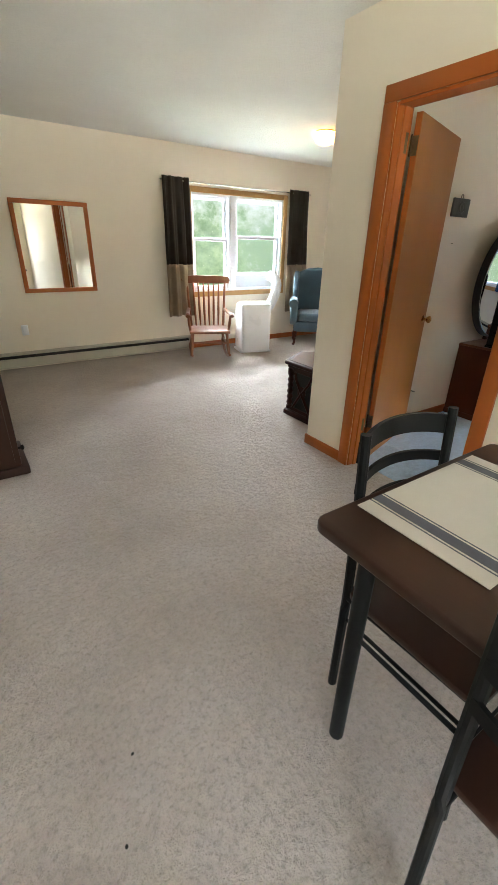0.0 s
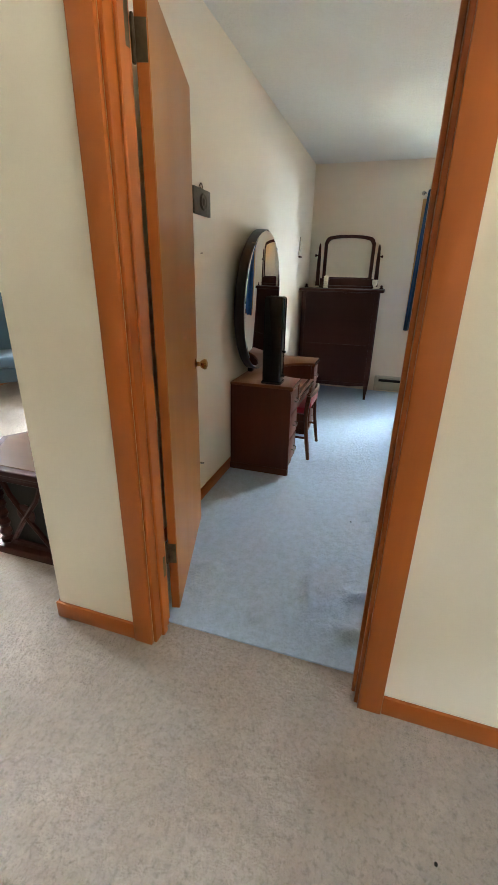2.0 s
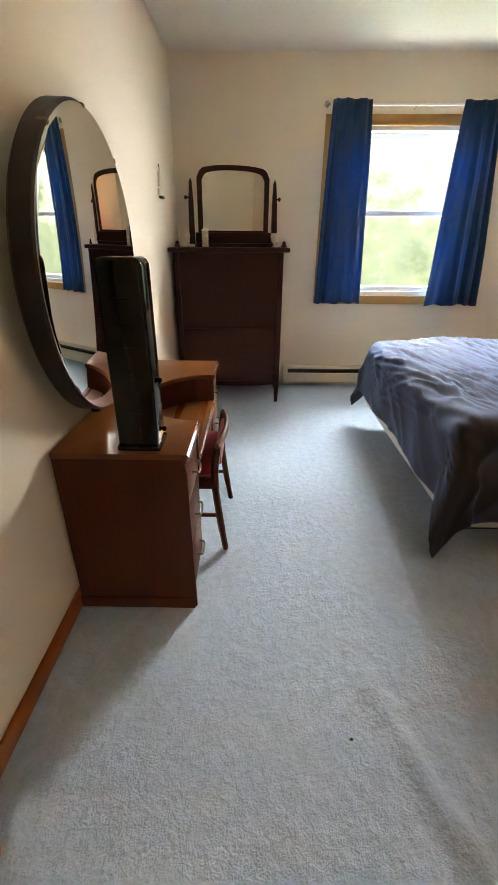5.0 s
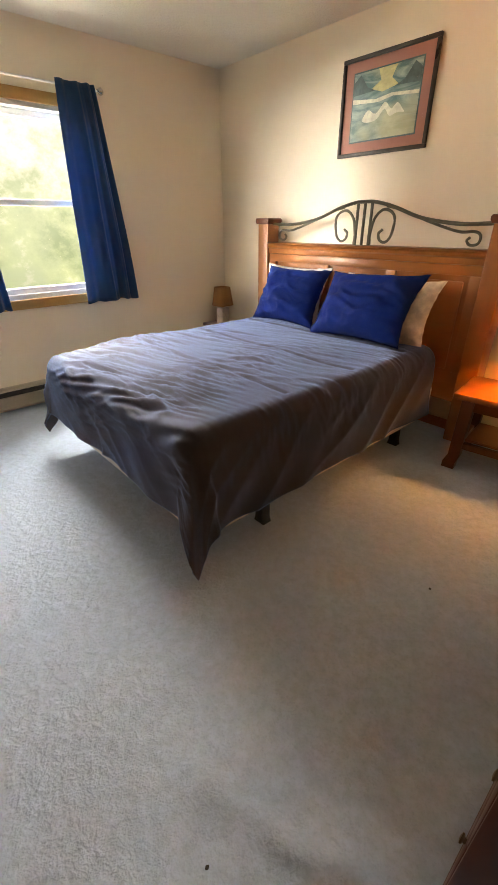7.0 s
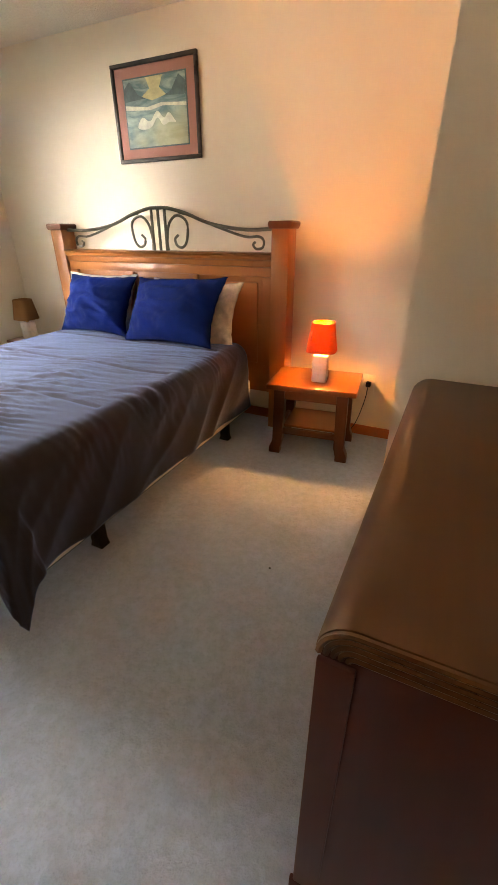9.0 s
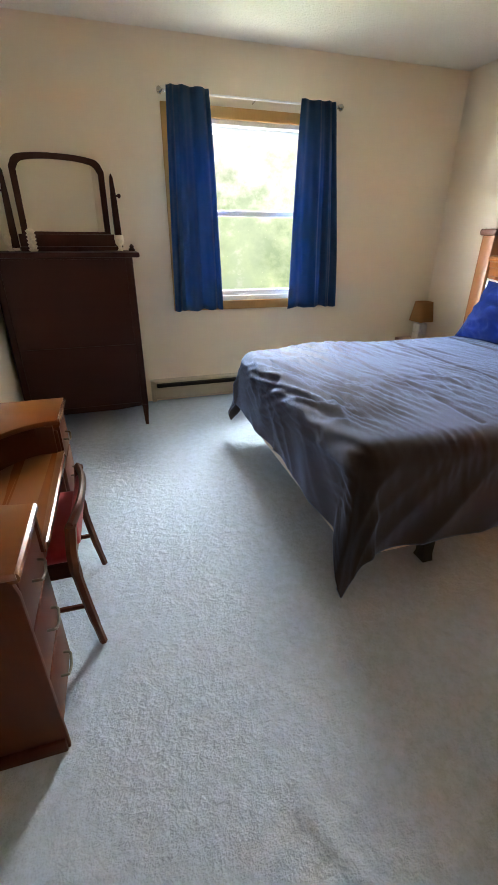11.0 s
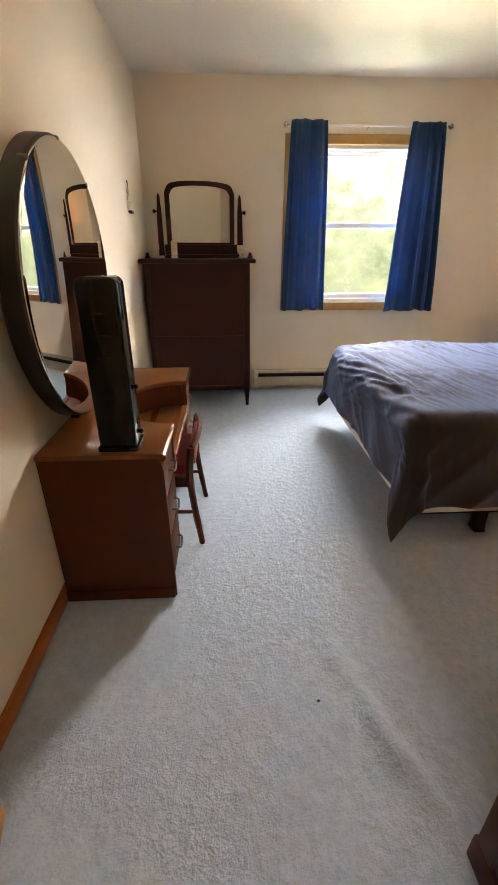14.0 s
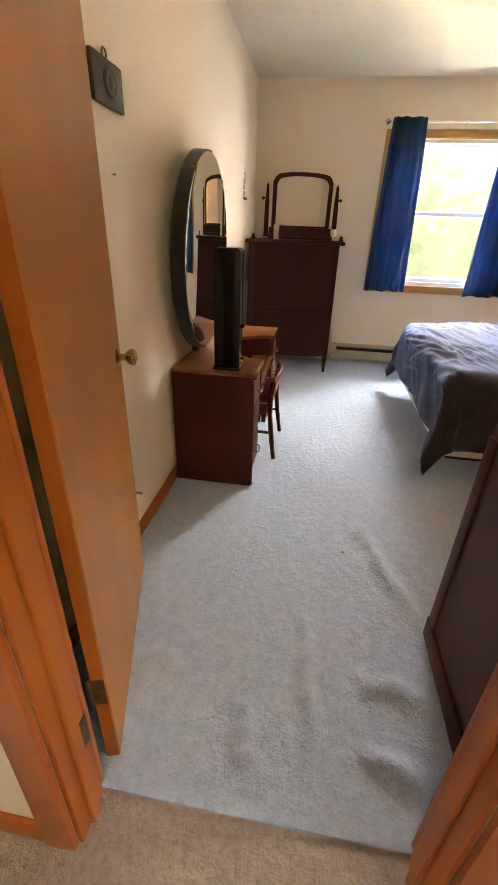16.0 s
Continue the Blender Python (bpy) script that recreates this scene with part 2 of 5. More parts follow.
# the strong blue-tinted sheen imitates window daylight on top of the brown-grey cloth
M_DUVET = surface("charcoal_comforter", (0.042, 0.027, 0.018), 0.8, vary=0.12, scale=4, grain=380, bump=0.3, sheen=0.85)
M_DUVET.node_tree.nodes["Principled BSDF"].inputs["Sheen Tint"].default_value = (0.28, 0.44, 0.80, 1)
M_DUVET.node_tree.nodes["Principled BSDF"].inputs["Specular IOR Level"].default_value = 0.2
M_SHEET = surface("white_cotton", (0.78, 0.76, 0.72), 0.8, vary=0.06, grain=300, bump=0.2)
M_PILLOW = surface("cream_patterned_cotton", (0.72, 0.62, 0.52), 0.8, vary=0.18, scale=26, grain=300, bump=0.2)
M_BROWN = thin_cloth("dark_brown_curtain", (0.030, 0.020, 0.012), (0.05, 0.03, 0.02), 0.1)
M_BROWN.node_tree.nodes["Principled BSDF"].inputs["Sheen Weight"].default_value = 0.0
M_TAN = thin_cloth("tan_curtain", (0.36, 0.27, 0.18), (0.4, 0.3, 0.2), 0.3)
M_TEAL = surface("slate_blue_upholstery", (0.05, 0.095, 0.13), 0.8, vary=0.18, scale=8, grain=350, bump=0.35, sheen=0.3)
M_RED = surface("red_seat_cloth", (0.42, 0.012, 0.022), 0.8, vary=0.2, grain=350, bump=0.3, sheen=0.2)
M_WHITE = surface("white_plastic", (0.80, 0.81, 0.83), 0.35, vary=0.03, bump=0.03)
M_CERAM = surface("white_ceramic", (0.78, 0.72, 0.66), 0.3, vary=0.08, scale=30, bump=0.08)
M_CREAM = surface("cream_ceramic", (0.80, 0.73, 0.58), 0.35, vary=0.12, scale=40, bump=0.1)
M_MAT = surface("cream_placemat", (0.64, 0.60, 0.53), 0.75, vary=0.05, grain=420, bump=0.3)
M_STRIPE = surface("slate_stripe", (0.13, 0.13, 0.16), 0.75, vary=0.1, grain=420, bump=0.3)
M_SLATE = surface("dark_bronze_plaque", (0.10, 0.085, 0.065), 0.45, 0.4, vary=0.3, scale=30, bump=0.3)
M_NIGHT = wood("nightstand_pine", (0.22, 0.062, 0.013), (0.165, 0.044, 0.009), 0.32, "x", 0.8, 0.15)
M_NIGHTZ = wood("nightstand_leg", (0.13, 0.034, 0.009), (0.09, 0.022, 0.006), 0.36, "z", 0.8, 0.1)
M_FRAME = surface("black_frame", (0.03, 0.022, 0.02), 0.35, bump=0.02)
M_ROSE = surface("rose_mount", (0.42, 0.19, 0.15), 0.8, vary=0.05, bump=0.05)
M_ORANGE = shade_cloth("orange_lampshade", (0.45, 0.12, 0.045), (0.21, 0.055, 0.020))
M_TANSH = shade_cloth("tan_lampshade", (0.42, 0.22, 0.08), (0.4, 0.2, 0.07))
M_BULB = glowing("warm_bulb", (1.0, 0.43, 0.115), 430)
M_DOME = glowing("warm_glass_dome", (1.0, 0.50, 0.17), 5)
M_WOODS = woods_backdrop("glowing_woods", 0.36)
M_GRASS = surface("lawn", (0.09, 0.16, 0.04), 0.9, vary=0.3, scale=0.8, grain=30, bump=0.3)
M_SILL = surface("grey_ac_panel", (0.55, 0.56, 0.57), 0.5, vary=0.04, bump=0.03)
M_HOSE = surface("white_hose", (0.74, 0.75, 0.77), 0.45, vary=0.04, bump=0.05)

# ---------------------------------------------------------------- mesh tools


def finish(bm, angle=35):
    me = bpy.data.meshes.new("mesh")
    bm.normal_update()
    bm.to_mesh(me)
    bm.free()
    me.shade_smooth()
    me.set_sharp_from_angle(angle=radians(angle))
    return me


def thing(name, label, category, at=(0, 0, 0), turn=0, group="", kind=""):
    """An empty at a thing's base, to carry its parts."""
    ob = new(name)
    ob.empty_display_size = 0.05
    ob.matrix_world = pose(*at, 0, 0, turn)
    return tagged(ob, label, category, group, kind)


def part(name, bm, material, parent=None, label="", angle=35):
    me = finish(bm, angle) if isinstance(bm, bmesh.types.BMesh) else bm
    me.name = name
    if not me.materials:
        me.materials.append(material)
    ob = new(name, me)
    if parent:
        ob.parent = parent
    return tagged(ob, label)


def single(name, bm, material, label, category, at=(0, 0, 0), turn=0, group="", kind="", angle=35):
    """A thing that is one mesh."""
    ob = part(name, bm, material, None, "", angle)
    ob.matrix_world = pose(*at, 0, 0, turn)
    return tagged(ob, label, category, group, kind)


def box(bm, lo, hi, bevel=0.0, seg=1, m=None):
    """A box between two corners, with bevelled edges."""
    c = [(a + b) / 2 for a, b in zip(lo, hi)]
    s = [abs(b - a) for a, b in zip(lo, hi)]
    made = bmesh.ops.create_cube(bm, size=1.0, matrix=Matrix.Translation(c) @ Matrix.Diagonal((*s, 1)))["verts"]
    if bevel:
        edges = list({e for v in made for e in v.link_edges})
        out = bmesh.ops.bevel(bm, geom=edges, offset=min(bevel, min(s) * 0.48), segments=seg, affect="EDGES", profile=0.5)
        made = list({v for f in out["faces"] for v in f.verts} | {v for v in made if v.is_valid})
    if m is not None:
        bmesh.ops.transform(bm, matrix=m, verts=made)
    return bm


def boxed(lo, hi, bevel=0.0, seg=1, m=None):
    return box(bmesh.new(), lo, hi, bevel, seg, m)


def lathe(bm, profile, seg=16, m=None, square=False):
    """A turned body round z from (radius, height) pairs."""
    rings, made = [], []
    for r, z in profile:
        ring = [bm.verts.new((r * math.cos(2 * math.pi * k / seg + (math.pi / 4 if square else 0)), r * math.sin(2 * math.pi * k / seg + (math.pi / 4 if square else 0)), z)) for k in range(seg)]
        rings.append(ring)
        made += ring
    for a, b in zip(rings, rings[1:]):
        for k in range(seg):
            bm.faces.new((a[k], a[(k + 1) % seg], b[(k + 1) % seg], b[k]))
    bm.faces.new(rings[0][::-1])
    bm.faces.new(rings[-1])
    if m is not None:
        bmesh.ops.transform(bm, matrix=m, verts=made)
    return bm


def turned(profile, seg=16, m=None, square=False):
    return lathe(bmesh.new(), profile, seg, m, square)


def tube(bm, pts, r, seg=8, flat=1.0):
    """A round bar along points; r may be one radius or one for each point."""
    pts = [Vector(p) for p in pts]
    rs = r if isinstance(r, (list, tuple)) else [r] * len(pts)
    rings = []
    prev = None
    for i, p in enumerate(pts):
        d = (pts[min(i + 1, len(pts) - 1)] - pts[max(i - 1, 0)]).normalized()
        side = d.cross(Vector((0, 0, 1)))
        if side.length < 0.05:
            side = d.cross(Vector((0, 1, 0)))
        side.normalize()
        if prev is not None and side.dot(prev) < 0:
            side = -side
        prev = side
        up = side.cross(d).normalized()
        rings.append([bm.verts.new(p + rs[i] * (math.cos(2 * math.pi * k / seg) * side * flat + math.sin(2 * math.pi * k / seg) * up)) for k in range(seg)])
    for a, b in zip(rings, rings[1:]):
        for k in range(seg):
            bm.faces.new((a[k], a[(k + 1) % seg], b[(k + 1) % seg], b[k]))
    bm.faces.new(rings[0][::-1])
    bm.faces.new(rings[-1])
    bmesh.ops.recalc_face_normals(bm, faces=bm.faces[:])
    return bm


def tubed(pts, r, seg=8, flat=1.0):
    return tube(bmesh.new(), pts, r, seg, flat)


def smooth_path(pts, n=8):
    """A Catmull-Rom curve through points."""
    pts = [Vector(p) for p in pts]
    ext = [2 * pts[0] - pts[1], *pts, 2 * pts[-1] - pts[-2]]
    out = []
    for a, b, c, d in zip(ext, ext[1:], ext[2:], ext[3:]):
        for k in range(n):
            t = k / n
            out.append(0.5 * (2 * b + (c - a) * t + (2 * a - 5 * b + 4 * c - d) * t * t + (3 * b - a - 3 * c + d) * t ** 3))
    return out + [pts[-1]]


def prism(bm, outline, lo, hi, axis="z", bevel=0.0, seg=2):
    """A flat outline pushed out along an axis."""
    def at(p, h):
        return {"z": (p[0], p[1], h), "x": (h, p[0], p[1]), "y": (p[0], h, p[1])}[axis]
    a = [bm.verts.new(at(p, lo)) for p in outline]
    b = [bm.verts.new(at(p, hi)) for p in outline]
    n = len(outline)
    caps = [bm.faces.new(a[::-1]), bm.faces.new(b)]
    sides = [bm.faces.new((a[k], a[(k + 1) % n], b[(k + 1) % n], b[k])) for k in range(n)]
    bmesh.ops.recalc_face_normals(bm, faces=caps + sides)
    if bevel:
        edges = list({e for f in caps for e in f.edges})
        bmesh.ops.bevel(bm, geom=edges, offset=bevel, segments=seg, affect="EDGES", profile=0.5)
    return bm


def prismed(outline, lo, hi, axis="z", bevel=0.0, seg=2):
    return prism(bmesh.new(), outline, lo, hi, axis, bevel, seg)


def sheet(f, nu, nv, bm=None):
    """A surface from a function of u and v in 0..1."""
    bm = bm or bmesh.new()
    g = [[bm.verts.new(f(i / nu, j / nv)) for j in range(nv + 1)] for i in range(nu + 1)]
    for i in range(nu):
        for j in range(nv):
            bm.faces.new((g[i][j], g[i + 1][j], g[i + 1][j + 1], g[i][j + 1]))
    return bm


def thicken(bm, t):
    """Gives a surface a real thickness."""
    bm.normal_update()
    bmesh.ops.solidify(bm, geom=bm.faces[:], thickness=t)
    return bm


def pierced(bm, lo, hi, holes, axis):
    """A wall slab from lo to hi, thin along axis ('x' or 'y'), with openings (a0, a1, z0, z1) right through it."""
    k = 1 if axis == "x" else 0
    d = 0 if axis == "x" else 1
    us = sorted({lo[k], hi[k], *[v for h in holes for v in h[:2]]})
    zs = sorted({lo[2], hi[2], *[v for h in holes for v in h[2:]]})

    def solid(i, j):
        if not (0 <= i < len(us) - 1 and 0 <= j < len(zs) - 1):
            return False
        u, z = (us[i] + us[i + 1]) / 2, (zs[j] + zs[j + 1]) / 2
        return not any(h[0] < u < h[1] and h[2] < z < h[3] for h in holes)
    cache = {}

    def v(i, j, s):
        if (i, j, s) not in cache:
            p = [0, 0, zs[j]]
            p[k], p[d] = us[i], (lo, hi)[s][d]
            cache[i, j, s] = bm.verts.new(p)
        return cache[i, j, s]
    for i in range(len(us) - 1):
        for j in range(len(zs) - 1):
            if not solid(i, j):
                continue
            for s in (0, 1):
                bm.faces.new((v(i, j, s), v(i + 1, j, s), v(i + 1, j + 1, s), v(i, j + 1, s)))
            for (di, dj, a, b) in ((-1, 0, (i, j), (i, j + 1)), (1, 0, (i + 1, j), (i + 1, j + 1)), (0, -1, (i, j), (i + 1, j)), (0, 1, (i, j + 1), (i + 1, j + 1))):
                if not solid(i + di, j + dj):
                    bm.faces.new((v(*a, 0), v(*b, 0), v(*b, 1), v(*a, 1)))
    bmesh.ops.recalc_face_normals(bm, faces=bm.faces[:])
    return bm


def structure(name, bm, material, label, category, angle=35):
    return single(name, bm, material, label, category, kind="structure", angle=angle)


# ---------------------------------------------------------------- the plan, in metres
X_DOOR, X_DOOR_IN, X_EAST = 2.58, 2.695, 6.87
Y_BED_N, Y_LIV_S, Y_NORTH, Y_BED_S = 2.655, 2.80, 6.12, -0.936
X_WEST, Y_SOUTH, CEIL = -2.6, -2.5, 2.46
DOOR = (1.600, 2.375, 0.0, 2.04)
BWIN = (0.275, 1.425, 0.82, 2.03)
LWIN = (3.33, 4.83, 0.77, 1.97)
SWIN = (-1.4, 2.2, 0.55, 2.05)

structure("wall_door", pierced(bmesh.new(), (X_DOOR, Y_SOUTH, 0), (X_DOOR_IN, Y_LIV_S, CEIL), [DOOR], "x"), M_WALL, "cream painted wall with the bedroom doorway", "wall")
structure("wall_bedroom_north", pierced(bmesh.new(), (X_DOOR_IN, Y_BED_N, 0), (X_EAST, Y_LIV_S, CEIL), [], "y"), M_WALL, "cream painted wall between bedroom and living room", "wall")
structure("wall_east", pierced(bmesh.new(), (X_EAST, Y_BED_S - 0.12, 0), (X_EAST + 0.16, Y_NORTH + 0.16, CEIL), [BWIN], "x"), M_WALL, "cream painted outer wall with the bedroom window", "wall")
structure("wall_bedroom_south", pierced(bmesh.new(), (X_DOOR_IN, Y_BED_S - 0.12, 0), (X_EAST, Y_BED_S, CEIL), [], "y"), M_WALL, "cream painted wall behind the headboard", "wall")
structure("wall_living_north", pierced(bmesh.new(), (X_WEST - 0.16, Y_NORTH, 0), (X_EAST, Y_NORTH + 0.16, CEIL), [LWIN], "y"), M_WALL, "cream painted outer wall with the living room window", "wall")
structure("wall_living_west", pierced(bmesh.new(), (X_WEST - 0.16, Y_SOUTH, 0), (X_WEST, Y_NORTH, CEIL), [], "x"), M_WALL, "cream painted wall", "wall")
structure("wall_dining_south", pierced(bmesh.new(), (X_WEST - 0.16, Y_SOUTH - 0.16, 0), (X_DOOR_IN, Y_SOUTH, CEIL), [SWIN], "y"), M_WALL, "cream painted outer wall with a wide window", "wall")
closet = bmesh.new()
box(closet, (X_DOOR_IN, Y_BED_S, 0), (3.385, 0.22, CEIL))
structure("wall_closet", closet, M_WALL, "cream painted closet corner beside the dresser", "wall")
structure("ceiling", boxed((X_WEST - 0.16, Y_SOUTH - 0.16, CEIL), (X_EAST + 0.16, Y_NORTH + 0.16, CEIL + 0.14)), M_CEIL, "off-white textured ceiling", "ceiling")


def trims(name, pieces, mat_of, label):
    ob = thing(name, label, "trim", kind="structure")
    for n, lo, hi, mt in pieces:
        part(n, boxed(lo, hi, 0.004, 2), mt, ob)
    return ob


B = 0.075
trims("baseboard", [
    ("board", (X_DOOR - 0.013, Y_SOUTH, 0), (X_DOOR, 1.527, B), M_OAK_Y),
    ("board", (X_DOOR - 0.013, 2.447, 0), (X_DOOR, Y_LIV_S + 0.013, B), M_OAK_Y),
    ("board", (X_DOOR, Y_LIV_S, 0), (X_EAST, Y_LIV_S + 0.013, B), M_OAK_X),
    ("board", (X_DOOR_IN, Y_BED_N - 0.013, 0), (X_EAST, Y_BED_N, B), M_OAK_X),
    ("board", (X_EAST - 0.013, Y_BED_S, 0), (X_EAST, -0.2, B), M_OAK_Y),
    ("board", (3.385, Y_BED_S, 0), (X_EAST - 0.013, Y_BED_S + 0.013, B), M_OAK_X),
    ("board", (3.385, Y_BED_S + 0.013, 0), (3.398, 0.233, B), M_OAK_Y),
    ("board", (X_DOOR_IN, 0.22, 0), (3.385, 0.233, B), M_OAK_X),
    ("board", (3.27, Y_NORTH - 0.013, 0), (X_EAST, Y_NORTH, B), M_OAK_X),
    ("board", (X_EAST - 0.013, Y_LIV_S + 0.013, 0), (X_EAST, Y_NORTH - 0.013, B), M_OAK_Y),
], None, "honey stained wooden baseboard along the walls")

# ---------------------------------------------------------------- floors
structure("floor", boxed((X_WEST - 0.16, Y_SOUTH - 0.16, -0.12), (X_EAST + 0.16, Y_NORTH + 0.16, 0.0)), M_BEIGE, "worn beige cut-pile carpet with small stains", "carpet")
RIDGES = [(3.28, 1.88, 2.86, 1.845, 0.011, 0.020), (3.75, 1.61, 3.36, 1.47, 0.012, 0.030), (3.09, 1.70, 3.06, 1.50, 0.012, 0.035),
          (2.89, 1.71, 2.82, 1.55, 0.012, 0.030), (3.06, 2.43, 3.04, 2.25, 0.008, 0.030), (2.96, 2.05, 2.75, 2.00, 0.008, 0.030), (3.9, 1.65, 3.75, 1.61, 0.008, 0.035)]


def carpet_height(x, y):
    z = 0.006
    for x0, y0, x1, y1, h, w in RIDGES:
        dx, dy = x1 - x0, y1 - y0
        t = max(-0.15, min(1.15, ((x - x0) * dx + (y - y0) * dy) / (dx * dx + dy * dy)))
        bend = 0.012 * math.sin(9 * t + x0)
        d = math.hypot(x - x0 - t * dx - bend, y - y0 - t * dy - bend)
        fall = math.sin(math.pi * max(0, min(1, (t + 0.15) / 1.3)))
        z += 2.6 * h * fall * math.exp(-(d / (1.15 * w)) ** 2)
    return z + 0.003 * noise.noise((x * 1.7, y * 1.7, 0))


def carpet_point(u, v):
    x, y = 2.688 + 4.18 * u ** 1.7, -0.934 + 3.588 * v
    if u == 0:
        return (x, y, -0.004)
    return (x, y, max(0.003, carpet_height(x, y)))


structure("floor_bedroom", sheet(carpet_point, 200, 270), M_BLUE, "pale blue-grey bedroom carpet with loose wrinkles by the door", "carpet", 180)

specks = [(3.69, 1.726), (3.745, 0.566), (2.218, 1.387), (0.686, 1.417), (0.60, 1.22)]
for n, (sx, sy) in enumerate(specks):
    bm = bmesh.new()
    bmesh.ops.create_icosphere(bm, subdivisions=1, radius=0.0048, matrix=Matrix.Diagonal((1, 1.3, 0.5, 1)))
    single("carpet_speck", bm, M_GAP, "small dark crumb lying on the carpet", "crumb", (sx, sy, 0.009 if sx > 2.69 else 0.003), 40 * n, "crumbs on the carpet")

# ---------------------------------------------------------------- bedroom door
frame_ob = thing("door_frame", "honey stained wooden door casing and jamb", "door frame", kind="structure")
CW = 0.072
for xa, xb in ((X_DOOR - 0.018, X_DOOR), (X_DOOR_IN, X_DOOR_IN + 0.016)):
    part("casing", boxed((xa, DOOR[1] - 0.003, 0), (xb, DOOR[1] + CW, DOOR[3] - 0.003), 0.0035, 2), M_OAK, frame_ob)
    part("casing", boxed((xa, DOOR[0] - CW, 0), (xb, DOOR[0] + 0.003, DOOR[3] - 0.003), 0.0035, 2), M_OAK, frame_ob)
    part("casing", boxed((xa, DOOR[0] - CW, DOOR[3] - 0.003), (xb, DOOR[1] + CW, DOOR[3] + CW), 0.006, 2), M_OAK_Y, frame_ob)
JX = (X_DOOR + 0.0005, X_DOOR_IN - 0.014)
part("jamb", boxed((JX[0], DOOR[1] - 0.014, 0), (JX[1], DOOR[1] - 0.0005, DOOR[3] - 0.004), 0.002), M_OAK, frame_ob)
part("jamb", boxed((JX[0], DOOR[0] + 0.0005, 0), (JX[1], DOOR[0] + 0.014, DOOR[3] - 0.004), 0.002), M_OAK, frame_ob)
part("head_jamb", boxed((JX[0], DOOR[0] + 0.014, DOOR[3] - 0.016), (JX[1], DOOR[1] - 0.014, DOOR[3] - 0.0005), 0.002), M_OAK_Y, frame_ob)
part("door_stop", boxed((2.618, DOOR[1] - 0.026, 0), (2.65, DOOR[1] - 0.014, DOOR[3] - 0.017), 0.003), M_OAK, frame_ob)
part("door_stop", boxed((2.618, DOOR[0] + 0.014, 0), (2.65, DOOR[0] + 0.026, DOOR[3] - 0.017), 0.003), M_OAK, frame_ob)

LEAF_W = 0.718
door = thing("door_1", "open honey-stained flush wooden bedroom door", "door", (2.752, 2.390, 0.012), 16.9, kind="structure")
part("leaf", boxed((0.0, -0.039, 0), (LEAF_W, -0.004, 2.012), 0.002), M_LEAF, door)
part("edge_strip", boxed((-0.0025, -0.037, 0.002), (0.0, -0.006, 2.01), 0.0), M_OAK, door)
for hz in (0.235, 1.82):
    part("hinge", boxed((JX[1] - 0.03, DOOR[1] - 0.0158, hz + 0.012), (JX[1] + 0.001, DOOR[1] - 0.0141, hz + 0.102)), M_HINGE, frame_ob, "dull bronze hinge leaf")
    h = part("hinge", boxed((-0.004, -0.036, hz), (-0.0026, 0.001, hz + 0.09), 0.0), M_HINGE, door, "dull bronze hinge leaf")
    part("pin", turned([(0.005, hz - 0.004), (0.006, hz), (0.006, hz + 0.09), (0.004, hz + 0.098)], 10, pose(-0.005, 0.0, 0)), M_HINGE, h)
knob_prof = [(0.026, 0.0), (0.028, 0.004), (0.012, 0.008), (0.010, 0.022), (0.020, 0.032), (0.026, 0.044), (0.024, 0.054), (0.012, 0.060), (0.003, 0.061)]
part("knob", turned(knob_prof, 20, pose(LEAF_W - 0.062, -0.039, 0.905, 90, 0, 0)), M_BRASS, door, "brass door knob")
part("knob", turned(knob_prof[:-3], 20, pose(LEAF_W - 0.062, -0.004, 0.905, -90, 0, 0)), M_BRASS, door, "brass door knob")
part("latch_plate", boxed((LEAF_W, -0.032, 0.87), (LEAF_W + 0.0015, -0.012, 0.93)), M_BRASS, door)
single("spring_doorstop", tubed([(0.0042 * math.cos(k * 0.9), -0.085 * k / 150, 0.0042 * math.sin(k * 0.9)) for k in range(151)], 0.0014, 5), M_CHROME, "thin metal spring doorstop fixed to the wall", "doorstop", (3.515, 2.652, 0.324))

# ---------------------------------------------------------------- windows


def sash(ob, name, a0, a1, z0, z1, depth, axis, w=0.042):
    """One sash: four rails and a pane, at a depth along the wall's normal."""
    def bx(u0, u1, v0, v1, t, bev=0.005):
        return boxed((depth - t, u0, v0), (depth + t, u1, v1), bev, 2) if axis == "x" else boxed((u0, depth - t, v0), (u1, depth + t, v1), bev, 2)
    s = part(name, bx(a0, a1, z0, z0 + w, 0.016), M_VINYL, ob)
    part("top_rail", bx(a0, a1, z1 - w, z1, 0.016), M_VINYL, s)
    part("stile", bx(a0, a0 + w, z0 + w, z1 - w, 0.015), M_VINYL, s)
    part("stile", bx(a1 - w, a1, z0 + w, z1 - w, 0.015), M_VINYL, s)
    pane = part("pane", bx(a0 + w - 0.004, a1 - w + 0.004, z0 + w - 0.004, z1 - w + 0.004, 0.002, 0), M_GLASS, s)
    pane.visible_shadow = False


def casing_set(ob, a0, a1, z0, z1, face, out, axis, w):
    """Wooden casing round an opening, standing proud of the wall."""
    def bx(u0, u1, v0, v1, t):
        lo, hi = sorted((face, face + out * t))
        return boxed((lo, u0, v0), (hi, u1, v1), 0.004, 2) if axis == "x" else boxed((u0, lo, v0), (u1, hi, v1), 0.004, 2)
    part("casing", bx(a0 - w, a0, z0 - w, z1 + w, 0.018), M_PINE, ob)
    part("casing", bx(a1, a1 + w, z0 - w, z1 + w, 0.018), M_PINE, ob)
    part("head_casing", bx(a0, a1, z1, z1 + w, 0.018), M_PINE, ob)
    part("sill", bx(a0, a1, z0 - w, z0, 0.022), M_PINE, ob)


